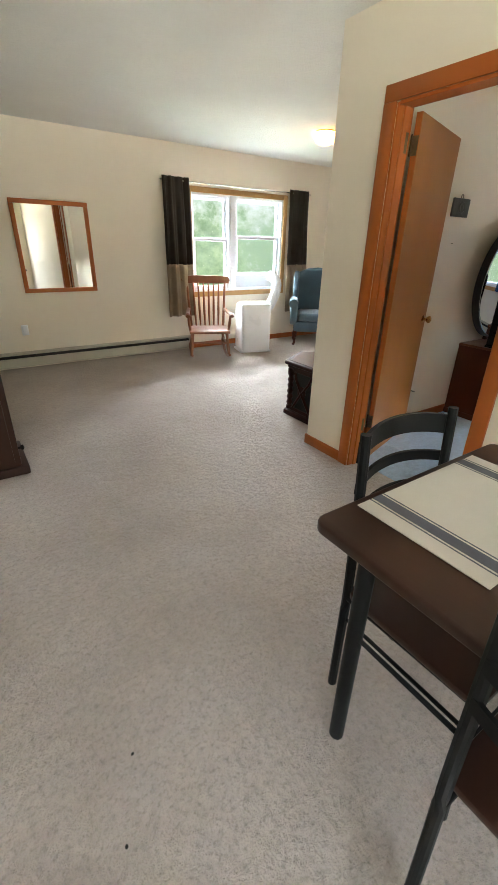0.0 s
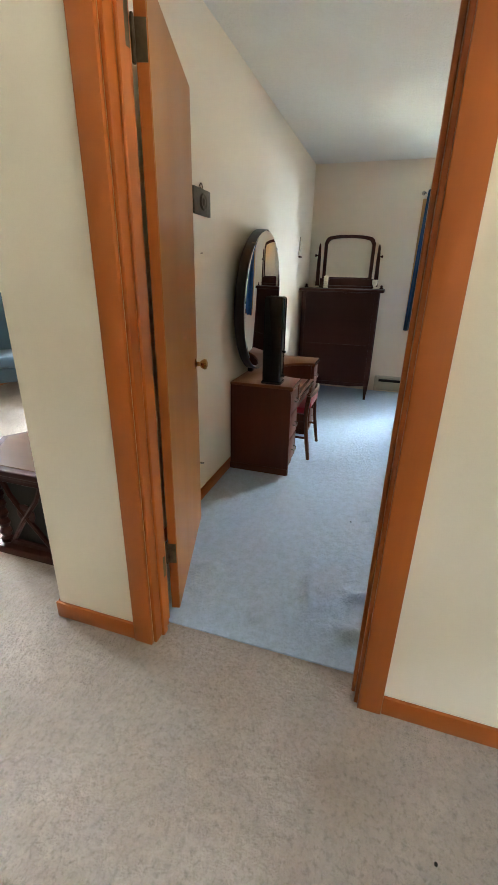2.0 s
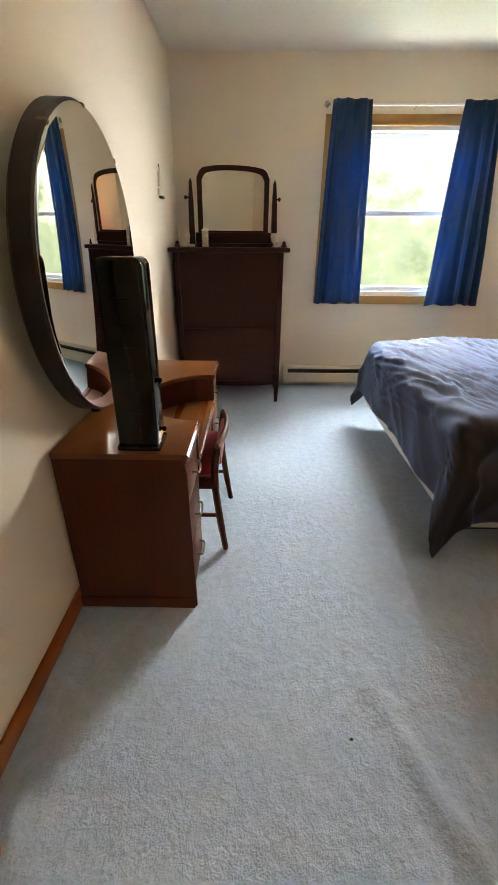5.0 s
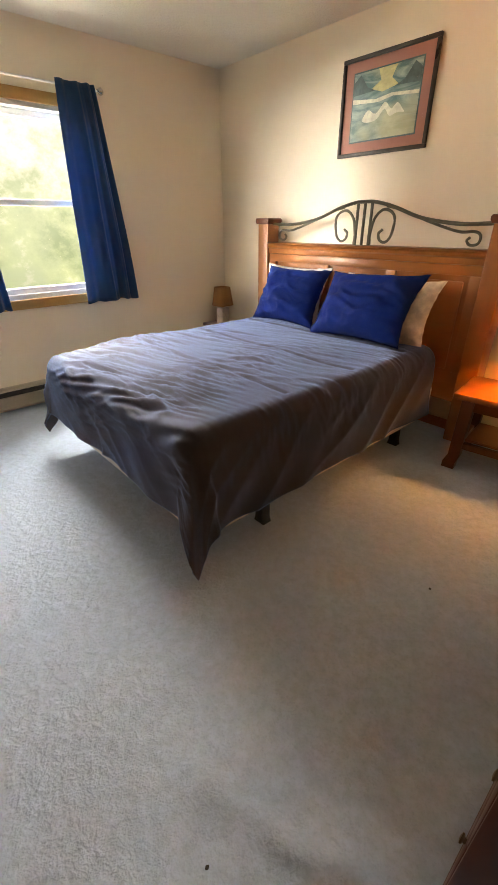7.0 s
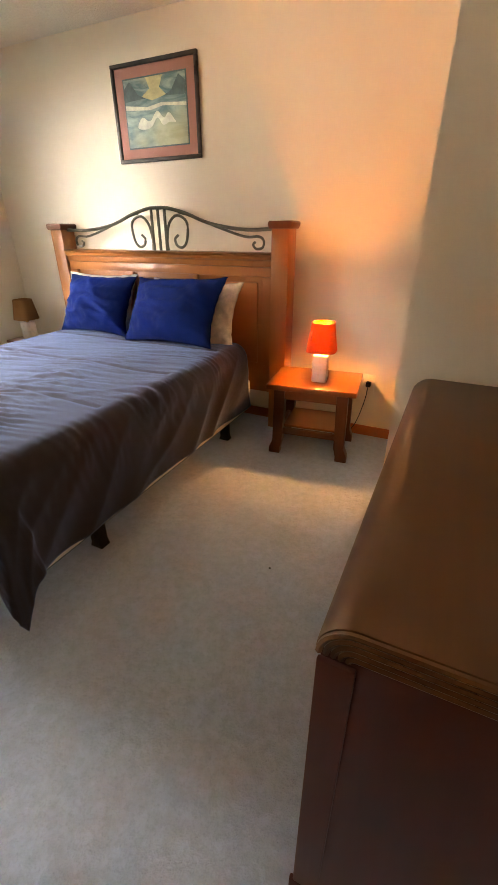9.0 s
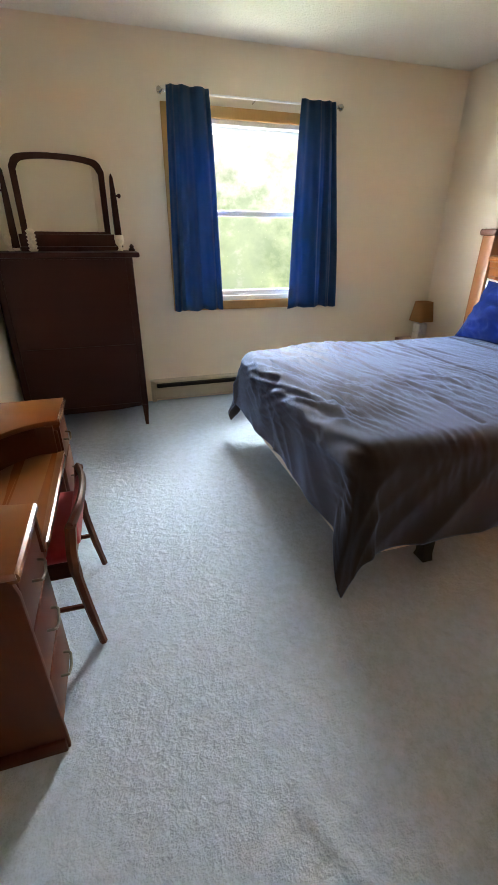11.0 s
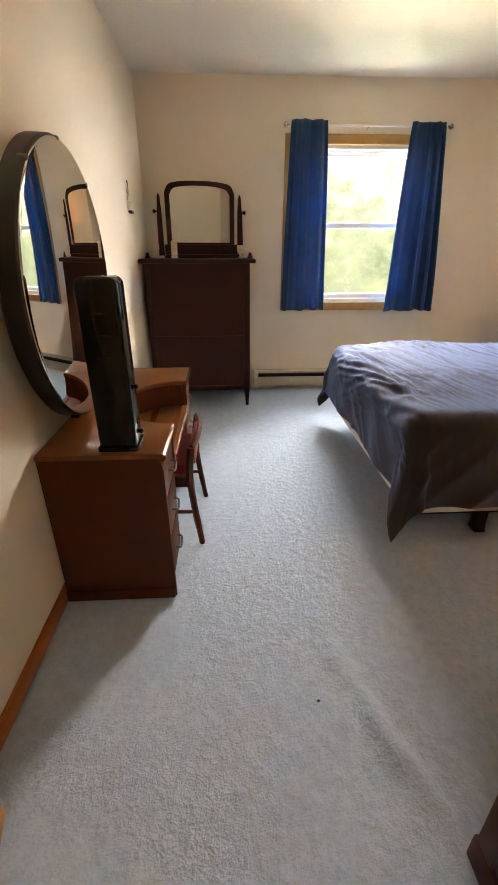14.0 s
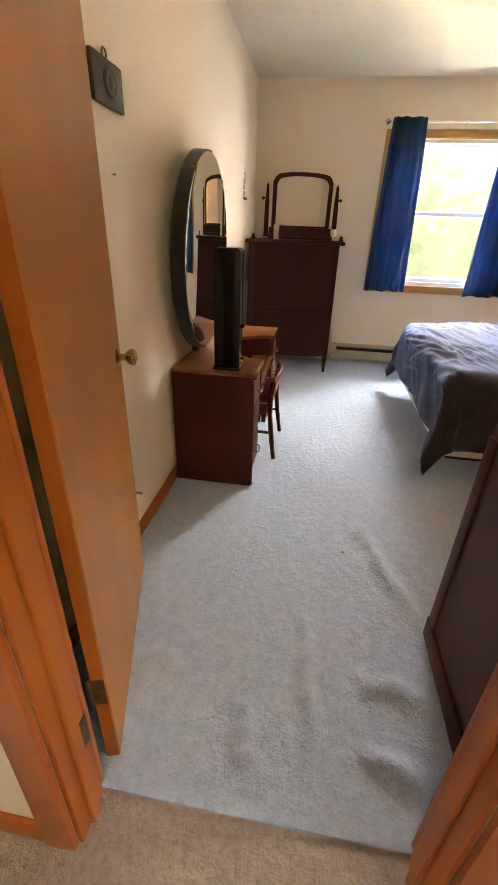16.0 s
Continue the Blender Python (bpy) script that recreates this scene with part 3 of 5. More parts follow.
def liner(ob, a0, a1, z0, z1, d0, d1, axis):
    """Vinyl frame set in the depth of the wall."""
    for u0, u1, v0, v1 in ((a0, a0 + 0.03, z0, z1), (a1 - 0.03, a1, z0, z1), (a0 + 0.03, a1 - 0.03, z0, z0 + 0.035), (a0 + 0.03, a1 - 0.03, z1 - 0.03, z1)):
        bm = boxed((d0, u0, v0), (d1, u1, v1), 0.003) if axis == "x" else boxed((u0, d0, v0), (u1, d1, v1), 0.003)
        part("window_frame", bm, M_VINYL, ob)


win = thing("window_1", "white double-hung bedroom window with pine casing", "window", kind="structure")
casing_set(win, *BWIN, X_EAST, -1, "x", 0.068)
liner(win, *BWIN, X_EAST + 0.004, X_EAST + 0.155, "x")
sash(win, "lower_sash", BWIN[0] + 0.03, BWIN[1] - 0.03, BWIN[2] + 0.035, 1.475, X_EAST + 0.05, "x")
sash(win, "upper_sash", BWIN[0] + 0.03, BWIN[1] - 0.03, 1.435, BWIN[3] - 0.03, X_EAST + 0.09, "x")

win2 = thing("window_2", "white double living room window with wooden casing", "window", kind="structure")
casing_set(win2, *LWIN, Y_NORTH, -1, "y", 0.065)
for a0, a1, zr in ((LWIN[0], 3.93, 1.43), (4.0, LWIN[1], 1.47)):
    liner(win2, a0, a1, LWIN[2], LWIN[3], Y_NORTH + 0.004, Y_NORTH + 0.155, "y")
    low = LWIN[2] + 0.035 if a0 < 3.6 else 0.965
    sash(win2, "lower_sash", a0 + 0.03, a1 - 0.03, low, zr + 0.02, Y_NORTH + 0.05, "y")
    sash(win2, "upper_sash", a0 + 0.03, a1 - 0.03, zr - 0.02, LWIN[3] - 0.03, Y_NORTH + 0.09, "y")
part("mullion", boxed((3.93, Y_NORTH - 0.004, LWIN[2]), (4.0, Y_NORTH + 0.15, LWIN[3]), 0.004), M_VINYL, win2)
part("filler_panel", boxed((4.03, Y_NORTH + 0.03, 0.808), (4.80, Y_NORTH + 0.06, 0.962), 0.004), M_SILL, win2, "grey air conditioner filler panel")

win3 = thing("window_3", "wide white dining window", "window", kind="structure")
casing_set(win3, *SWIN, Y_SOUTH, 1, "y", 0.065)
liner(win3, *SWIN, Y_SOUTH - 0.155, Y_SOUTH - 0.004, "y")
sash(win3, "fixed_sash", SWIN[0] + 0.03, 1.2, SWIN[2] + 0.035, SWIN[3] - 0.03, Y_SOUTH - 0.06, "y")
sash(win3, "fixed_sash", 1.2, SWIN[1] - 0.03, SWIN[2] + 0.035, SWIN[3] - 0.03, Y_SOUTH - 0.09, "y")

# ---------------------------------------------------------------- outdoors
structure("ground", boxed((-400, -400, -1.1), (400, 400, -0.9)), M_GRASS, "green lawn outside the house", "lawn")


def ring_point(u, v):
    a = 2 * math.pi * u
    r = 15 + 1.5 * noise.noise((math.cos(a) * 3, math.sin(a) * 3, 0))
    return (3 + r * math.cos(a), 2 + r * math.sin(a), -1 + 9 * v + 1.0 * v * noise.noise((math.cos(a) * 9, math.sin(a) * 9, 2)))


structure("backdrop", sheet(ring_point, 90, 3), M_WOODS, "green woods backdrop beyond the lawn with daylight put in as glow", "woods", 180)

# ---------------------------------------------------------------- heaters


def heater(name, length, label, at, turn):
    """A baseboard heater along x, its back at y = 0, its face towards -y."""
    ob = thing(name, label, "baseboard heater", at, turn)
    part("back_plate", boxed((0, -0.006, 0.012), (length, 0, 0.19)), M_HEAT, ob)
    part("top_cover", prismed([(-0.006, 0.186), (-0.052, 0.180), (-0.058, 0.168), (-0.052, 0.168), (-0.048, 0.175), (-0.006, 0.180)], 0.03, length - 0.03, "x"), M_HEAT, ob)
    part("front_panel", prismed([(-0.058, 0.128), (-0.066, 0.124), (-0.066, 0.040), (-0.058, 0.034), (-0.060, 0.044), (-0.060, 0.120)], 0.03, length - 0.03, "x"), M_HEAT, ob)
    part("heating_element", boxed((0.05, -0.045, 0.05), (length - 0.05, -0.007, 0.15)), M_GAP, ob, "dark heating fins")
    for e in (0.0, length - 0.035):
        part("end_cap", boxed((e, -0.07, 0.012), (e + 0.035, -0.001, 0.192), 0.006, 2), M_HEAT, ob)
    return ob


heater("baseboard_heater", 1.9, "almond baseboard heater under the bedroom window", (X_EAST - 0.001, 1.74, 0.008), -90)
heater("baseboard_heater", 2.9, "long almond baseboard heater on the living room wall", (0.36, Y_NORTH - 0.001, 0), 0)

# ---------------------------------------------------------------- curtains


def curtain(x0t, x1t, x0b, x1b, zt, zb, folds, amp, seed, n=70, m=30, hem=0.004):
    """A hanging cloth along x, with folds that deepen downwards; its depth is along y."""
    def f(u, v):
        k = v ** 0.8
        a, b = x0t + (x0b - x0t) * k, x1t + (x1b - x1t) * k
        x = a + (b - a) * u
        w = folds * 2 * math.pi * (u + 0.09 * math.sin(4.1 * u + seed) + 0.02 * v * math.sin(7 * u + seed))
        y = amp * (0.55 + 0.6 * v) * (math.sin(w + seed) + 0.25 * math.sin(2.3 * w + 1 + seed))
        y += 0.02 * noise.noise((u * 3 + seed, v * 2, 0))
        z = zt + (zb - zt) * v + hem * v * math.sin(1.4 * w + seed) - 0.01 * noise.noise((u * 5, v, seed)) * v
        return (x, y, z)
    return f


def curtain_thing(name, label, f, material, at, turn, split=None, second=None, group=""):
    ob = thing(name, label, "curtain", at, turn, group)
    if split is None:
        part("panel", thicken(sheet(f, 80, 34), 0.003), material, ob, angle=180)
    else:
        part("panel", thicken(sheet(lambda u, v: f(u, v * split), 80, 20), 0.003), material, ob, angle=180)
        part("lower_panel", thicken(sheet(lambda u, v: f(u, split + (1 - split) * v), 80, 16), 0.003), second, ob, "tan lower panel", angle=180)
    return ob


# the bedroom pair hangs from its rod at x = 6.81; their cloth runs along -y
curtain_thing("curtain", "navy blue curtain panel hanging on the bedroom rod", curtain(0.0, 0.28, -0.04, 0.345, 0, -1.40, 3.7, 0.023, 0.6), M_NAVYC, (6.772, 1.455, 2.168), -90, group="navy curtains")
curtain_thing("curtain", "navy blue curtain panel drawn aside at the bedroom window", curtain(0.0, 0.265, -0.045, 0.40, 0, -1.405, 3.3, 0.023, 2.2), M_NAVYC, (6.772, 0.515, 2.162), -90, group="navy curtains")
rod = thing("curtain_rod", "thin white curtain rod with silver end knobs", "curtain rod", (6.80, 0, 2.14))
part("rod", tubed([(0, 1.47, 0), (0, 0.22, 0)], 0.007, 10), M_WHITE, rod)
for ye, s in ((1.47, 1), (0.22, -1)):
    part("finial", turned([(0.007, 0), (0.012, 0.004), (0.009, 0.010), (0.021, 0.022), (0.023, 0.032), (0.016, 0.044), (0.003, 0.048)], 14, pose(0, ye, 0, -90 * s, 0, 0)), M_CHROME, rod, "silver end knob")
    part("bracket", tubed([(0, ye - 0.03 * s, -0.006), (0.035, ye - 0.03 * s, -0.008), (0.069, ye - 0.03 * s, -0.012)], 0.005, 6), M_CHROME, rod)
part("bracket", tubed([(0, 0.845, -0.006), (0.035, 0.845, -0.008), (0.069, 0.845, -0.012)], 0.005, 6), M_CHROME, rod)

curtain_thing("curtain", "dark brown grommet curtain with a tan lower panel", curtain(0, 0.36, 0.0, 0.40, 0, -1.62, 4.3, 0.03, 1.1), M_BROWN, (2.90, Y_NORTH - 0.115, 2.10), 0, 0.60, M_TAN, "two-tone curtains")
curtain_thing("curtain", "dark brown grommet curtain with a tan lower panel", curtain(0, 0.36, 0.02, 0.42, 0, -1.66, 4.3, 0.03, 3.0), M_BROWN, (4.84, Y_NORTH - 0.115, 2.10), 0, 0.59, M_TAN, "two-tone curtains")
rod2 = thing("curtain_rod", "slim dark curtain rod over the living room window", "curtain rod", (0, Y_NORTH - 0.09, 2.062))
part("rod", tubed([(2.88, 0, 0), (5.26, 0, 0)], 0.009, 10), M_CHROME, rod2)
for xe in (2.96, 5.2):
    part("bracket", tubed([(xe, 0, 0), (xe, 0.045, -0.004), (xe, 0.09, -0.008)], 0.006, 6), M_CHROME, rod2)

# ---------------------------------------------------------------- bed
BX, BED_TOP, BED_FOOT, BED_HEAD = 5.20, 0.63, 1.17, -0.72
bed = thing("bed", "queen bed with pine headboard and iron scrollwork", "bed", (BX, 0, 0.006))
HB0, HB1 = -0.88, -0.77
HW = 0.985
for s in (-1, 1):
    xa, xb = sorted((s * (HW - 0.115), s * HW))
    post = part("post", boxed((xa, HB0 - 0.01, 0), (xb, HB1 + 0.01, 1.305), 0.006, 2), M_BEDZ, bed)
    part("cap", prismed([(xa - 0.006, 1.305), (xb + 0.006, 1.305), (xb + 0.018, 1.322), (xb + 0.018, 1.338), (xb + 0.008, 1.348), (xa - 0.008, 1.348), (xa - 0.018, 1.338), (xa - 0.018, 1.322)], HB0 - 0.025, HB1 + 0.025, "y", 0.004, 2), M_NIGHTZ, post)
IW = HW - 0.115
part("top_rail", prismed([(HB0 + 0.01, 1.09), (HB1 - 0.01, 1.09), (HB1 - 0.004, 1.10), (HB1 - 0.004, 1.125), (HB1 + 0.012, 1.135), (HB1 + 0.018, 1.150), (HB1 + 0.006, 1.160), (HB1 + 0.022, 1.172), (HB0, 1.172)], -IW, IW, "x"), M_BED, bed)
part("panel_board", boxed((-IW, HB0 + 0.03, 0.25), (IW, HB1 - 0.045, 1.09)), M_BED, bed)
for a, b in ((-IW, -IW + 0.07), (-0.315, -0.245), (0.245, 0.315), (IW - 0.07, IW)):
    part("stile", boxed((a, HB1 - 0.045, 0.45), (b, HB1 - 0.015, 1.03), 0.004, 2), M_BEDZ, bed)
part("rail", boxed((-IW, HB1 - 0.045, 1.03), (IW, HB1 - 0.014, 1.088), 0.004, 2), M_BED, bed)
for a, b in ((-IW + 0.07, -0.315), (-0.245, 0.245), (0.315, IW - 0.07)):
    part("panel", boxed((a + 0.035, HB1 - 0.045, 0.46), (b - 0.035, HB1 - 0.026, 0.995), 0.014, 2), M_BED, bed)
YI = (HB0 + HB1) / 2
for s in (-1, 1):
    part("scroll_bar", tubed(smooth_path([(s * IW, YI, 1.305), (s * 0.66, YI, 1.302), (s * 0.42, YI, 1.335), (s * 0.22, YI, 1.400), (s * 0.08, YI, 1.432), (0, YI, 1.436)], 8), 0.011, 8), M_IRON, bed, "pewter iron scroll bar")
    part("scroll_bar", tubed(smooth_path([(s * 0.735, YI, 1.232), (s * 0.72, YI, 1.215), (s * 0.742, YI, 1.192), (s * 0.785, YI, 1.200), (s * 0.792, YI, 1.240), (s * 0.755, YI, 1.262), (s * 0.66, YI, 1.262), (s * 0.48, YI, 1.312), (s * 0.26, YI, 1.385), (s * 0.17, YI, 1.405)], 8), 0.008, 8), M_IRON, bed, "pewter iron scroll bar")
    part("scroll", tubed(smooth_path([(s * 0.065, YI, 1.175), (s * 0.062, YI, 1.24), (s * 0.085, YI, 1.335), (s * 0.14, YI, 1.385), (s * 0.20, YI, 1.375), (s * 0.235, YI, 1.33), (s * 0.222, YI, 1.235), (s * 0.185, YI, 1.195), (s * 0.142, YI, 1.205), (s * 0.128, YI, 1.245), (s * 0.155, YI, 1.27)], 7), 0.009, 8), M_IRON, bed, "pewter iron scroll")
for xb in (-0.055, 0.0, 0.055):
    part("upright", tubed([(xb, YI, 1.17), (xb, YI, 1.30), (xb, YI, 1.428)], 0.010, 8), M_IRON, bed, "pewter iron upright")
part("box_spring", boxed((-0.752, BED_HEAD, 0.145), (0.752, BED_FOOT, 0.36), 0.02, 3), M_SHEET, bed)
part("mattress", boxed((-0.745, BED_HEAD, 0.362), (0.745, BED_FOOT - 0.02, 0.585), 0.085, 5), M_SHEET, bed)
for s in (-1, 1):
    part("side_rail", boxed((s * 0.70 - 0.02, BED_HEAD, 0.12), (s * 0.70 + 0.02, BED_FOOT - 0.05, 0.155), 0.003), M_BLACK, bed)
    for yl in (-0.45, 0.76):
        part("leg", prismed([(s * 0.68 - 0.034, 0.0), (s * 0.68 + 0.034, 0.0), (s * 0.68 + 0.024, 0.03), (s * 0.68 + 0.024, 0.146), (s * 0.68 - 0.024, 0.146), (s * 0.68 - 0.024, 0.03)], yl - 0.028, yl + 0.028, "y", 0.004), M_BLACK, bed)


DUV_R = 0.09
DUV_IX, DUV_IY = 0.775 - DUV_R, BED_FOOT + 0.045 - DUV_R
DUV_ROLL = DUV_R * math.pi / 2
DUV_S, DUV_T = DUV_IX + DUV_ROLL + 0.335, DUV_IY + 0.60 + DUV_ROLL + 0.275


def duvet_point(u, v):
    """The comforter: flat on the mattress, rolled over its edges, hanging at the sides, with cloth points at the corners."""
    s, t = (2 * u - 1) * DUV_S, -0.60 + v * DUV_T
    sg = 1 if s > 0 else -1
    dx, dy = max(abs(s) - DUV_IX, 0.0), max(t - DUV_IY, 0.0)
    e = math.hypot(dx, dy)
    corner = min(dx, dy) / (max(dx, dy) + 1e-6)
    rx, ry = (dx / e, dy / e) if e > 0 else (0.0, 0.0)
    if sg > 0:
        e -= 0.055 * corner * min(1.0, e / 0.4)
    wrap = 0.35 * noise.noise((s * 1.6, t * 1.6, 11))
    fold = noise.noise((s * 1.4 + wrap * 3, t * 10 - s * 2.4 + wrap * 6, 4)), noise.noise((s * 2.6 + wrap * 4, t * 22 - s * 5, 9)), noise.noise((s * 5 + 2, t * 36 + s * 9 + wrap * 8, 3))
    near = 0.25 + 0.75 * max(0.0, min(1.0, (t + 0.1) / 1.0))
    patch = 0.5 + 0.8 * noise.noise((s * 2.4, t * 2.4, 21))
    puff = 0.014 * noise.noise((s * 2.2, t * 2.2, 1)) + near * patch * (0.016 * (1 - 2.6 * abs(fold[0])) + 0.015 * (1 - 2.8 * abs(fold[1])) + 0.008 * (1 - 2.6 * abs(fold[2])))
    hang = max(0.0, e - DUV_ROLL)
    a, k = min(e, DUV_ROLL) / DUV_R, hang / 0.31
    if e == 0:
        for line in (0.62, 0.12, -0.38):
            puff -= 0.010 * math.exp(-((t - line) / 0.012) ** 2)
    along = t if dx >= dy else s
    wave = noise.noise((along * 4.6, 3.3, sg)) + 0.5 * math.sin(along * 11 + 2 * noise.noise((along * 2, 0, 7)))
    crease = 0.016 * (1 - 2.4 * abs(noise.noise((s * 4 + t * 4, hang * 4 + s - t, 8)))) * min(1.0, 0.4 + k)
    gather = math.sin(7.5 * math.atan2(dy, dx + 1e-6) + 0.5) if corner > 0 else 0.0
    out = DUV_R * math.sin(a) + 0.022 * k + 0.055 * corner * k + (0.010 if dx >= dy else 0.020) * wave * k * (1 - corner) + 0.020 * gather * min(1.0, k) * corner ** 0.6
    out += crease * math.sin(a) + (0.5 if dx >= dy else 0.9) * puff * math.sin(a) * max(0.15, 1 - 1.2 * k)
    z = BED_TOP + 0.010 - DUV_R * (1 - math.cos(a)) - 0.985 * hang + puff * math.cos(a) + 0.008 * noise.noise((s * 4, t * 4, 2)) * k
    x, y = max(-DUV_IX, min(DUV_IX, s)), min(t, DUV_IY)
    return (x + sg * rx * out, y + ry * out, max(0.026, z))


duv = thicken(sheet(duvet_point, 250, 250), 0.012)
duvet = single("comforter", duv, M_DUVET, "rumpled charcoal comforter hanging over the bed", "comforter", (BX, 0, 0), angle=180)
for line in (0.62, 0.12, -0.38):
    seam = [duvet_point(0.5 + 0.5 * (k / 30 - 1) * 0.67 / DUV_S, (line + 0.60) / DUV_T) for k in range(0, 61)]
    part("quilt_seam", tubed([(x, y, z - 0.0005) for x, y, z in seam], 0.0018, 5), M_DUVET, duvet)


def pillow_bm(w, h, t, seed):
    bm = bmesh.new()

    def f(side):
        def g(u, v):
            a, b = 2 * u - 1, 2 * v - 1
            pin = 1 - 0.10 * (abs(a) ** 2) * (1 - abs(b) ** 2) - 0.02
            x = a * w / 2 * (1 - 0.08 * (1 - abs(a) ** 3) * 0 - 0.12 * (1 - b * b) * abs(a) ** 3)
            y = b * h / 2 * (1 - 0.11 * (1 - a * a) * abs(b) ** 3)
            k = max(0.0, (1 - abs(a) ** 2.4)) ** 0.75 * max(0.0, (1 - abs(b) ** 2.4)) ** 0.75
            z = side * t / 2 * k + 0.024 * k * noise.noise((a * 2.0 + seed, b * 2.0, side)) + 0.026 * (1 - 2.2 * abs(noise.noise((a * 2.1 + b * 1.2 + seed, b * 2.6 + 3, side * 2)))) * k + 0.006 * (1 - 2.2 * abs(noise.noise((a * 6 - b * 3 + seed, b * 5 + a * 2, side * 5)))) * k + 0.012 * (1 - k) * noise.noise((a * 7, b * 7, seed))
            return (x, y, z * pin)
        return g
    sheet(f(1), 56, 44, bm)
    sheet(f(-1), 56, 44, bm)
    bmesh.ops.remove_doubles(bm, verts=bm.verts[:], dist=0.0006)
    bmesh.ops.recalc_face_normals(bm, faces=bm.faces[:])
    return bm


def pillow(label, mat_, at, lean, turn, w=0.62, h=0.44, t=0.16, seed=0.0, roll=0, group=""):
    ob = single("pillow", pillow_bm(w, h, t, seed), mat_, label, "pillow", group=group, angle=180)
    ob.matrix_world = pose(*at, 0, 0, turn) @ pose(0, 0, 0, lean, 0, 0) @ pose(0, 0, 0, 0, 0, roll)
    return ob


pillow("white pillow leaning on the headboard", M_SHEET, (5.67, -0.645, 0.82), 72, 180, seed=4, t=0.13, w=0.66)
pillow("cream patterned pillow leaning on the headboard", M_PILLOW, (4.84, -0.62, 0.805), 70, 178, seed=7, t=0.13, w=0.72)
pillow("navy blue pillow propped against the headboard", M_NAVY, (5.57, -0.515, 0.835), 62, 182, seed=1, w=0.60, h=0.43, t=0.22, group="navy pillows")
pillow("navy blue pillow propped against the headboard", M_NAVY, (4.90, -0.485, 0.84), 58, 174, seed=2, w=0.74, h=0.46, t=0.24, roll=3, group="navy pillows")

# ---------------------------------------------------------------- nightstands and lamps


def nightstand(at, turn, label, squat=1.0):
    ob = thing("nightstand", label, "nightstand", at, turn, "nightstands")
    part("top", boxed((-0.27, -0.20, 0.435), (0.27, 0.20, 0.47), 0.008, 2), M_NIGHT, ob)
    for sx in (-1, 1):
        for sy in (-1, 1):
            o = [(sx * 0.250, 0.0), (sx * 0.180, 0.0), (sx * 0.178, 0.04), (sx * 0.165, 0.09), (sx * 0.155, 0.435), (sx * 0.222, 0.435), (sx * 0.228, 0.09), (sx * 0.248, 0.04)]
            part("leg", prismed(o, sy * 0.155 - 0.032, sy * 0.155 + 0.032, "y", 0.004), M_NIGHTZ, ob)
    for sy in (-1, 1):
        part("apron", boxed((-0.17, sy * 0.165 - 0.012, 0.375), (0.17, sy * 0.165 + 0.012, 0.434), 0.003), M_NIGHT, ob)
        part("stretcher", boxed((-0.17, sy * 0.165 - 0.014, 0.14), (0.17, sy * 0.165 + 0.014, 0.18), 0.003), M_NIGHTZ, ob)
    for sx in (-1, 1):
        part("side_rail", boxed((sx * 0.19 - 0.012, -0.14, 0.375), (sx * 0.19 + 0.012, 0.14, 0.434), 0.003), M_NIGHT, ob)
        part("side_rail", boxed((sx * 0.195 - 0.012, -0.14, 0.14), (sx * 0.195 + 0.012, 0.14, 0.18), 0.003), M_NIGHT, ob)
    part("shelf", boxed((-0.165, -0.15, 0.18), (0.165, 0.15, 0.196), 0.003), M_NIGHT, ob)
    ob.scale = (1, 1, 1) if squat == 1.0 else (0.72, 0.72, squat)
    return ob


def table_lamp(at, label, cloth, lit, turn=0):
    ob = thing("table_lamp", label, "table lamp", at, turn, "bedside lamps")
    part("base", boxed((-0.045, -0.045, 0), (0.045, 0.045, 0.165), 0.008, 3), M_CERAM, ob, "white square ceramic base")
    part("neck", turned([(0.012, 0.165), (0.012, 0.178), (0.018, 0.184), (0.018, 0.214)], 12), M_BRASS, ob)
    bm = bmesh.new()
    n = 28
    ring = []
    for r, z in ((0.088, 0.186), (0.064, 0.352), (0.061, 0.352), (0.085, 0.186)):
        loop = []
        for k in range(n):
            c, q = math.cos(2 * math.pi * k / n), math.sin(2 * math.pi * k / n)
            soft = r / (abs(c) ** 4 + abs(q) ** 4) ** 0.25
            loop.append(bm.verts.new((soft * c, soft * q, z)))
        ring.append(loop)
    for a, b in zip(ring, ring[1:] + ring[:1]):
        for k in range(n):
            bm.faces.new((a[k], a[(k + 1) % n], b[(k + 1) % n], b[k]))
    bmesh.ops.recalc_face_normals(bm, faces=bm.faces[:])
    part("shade", bm, cloth, ob, "orange glowing shade" if lit else "tan unlit shade")
    part("bulb", turned([(0.012, 0.214), (0.014, 0.224), (0.026, 0.247), (0.030, 0.262), (0.026, 0.277), (0.014, 0.289), (0.003, 0.292)], 14), M_BULB if lit else M_CERAM, ob)
    return ob


nightstand((3.945, -0.62, 0.006), 187, "pine nightstand with a lit lamp beside the bed")
nightstand((6.655, -0.76, 0.006), 180, "low pine nightstand in the corner behind the bed", 0.9)
NS_Z = 0.477
table_lamp((3.915, -0.585, NS_Z), "lit table lamp with orange shade on white base", M_ORANGE, True, 8)
table_lamp((6.62, -0.70, 0.431), "unlit table lamp with tan shade on white base", M_TANSH, False)

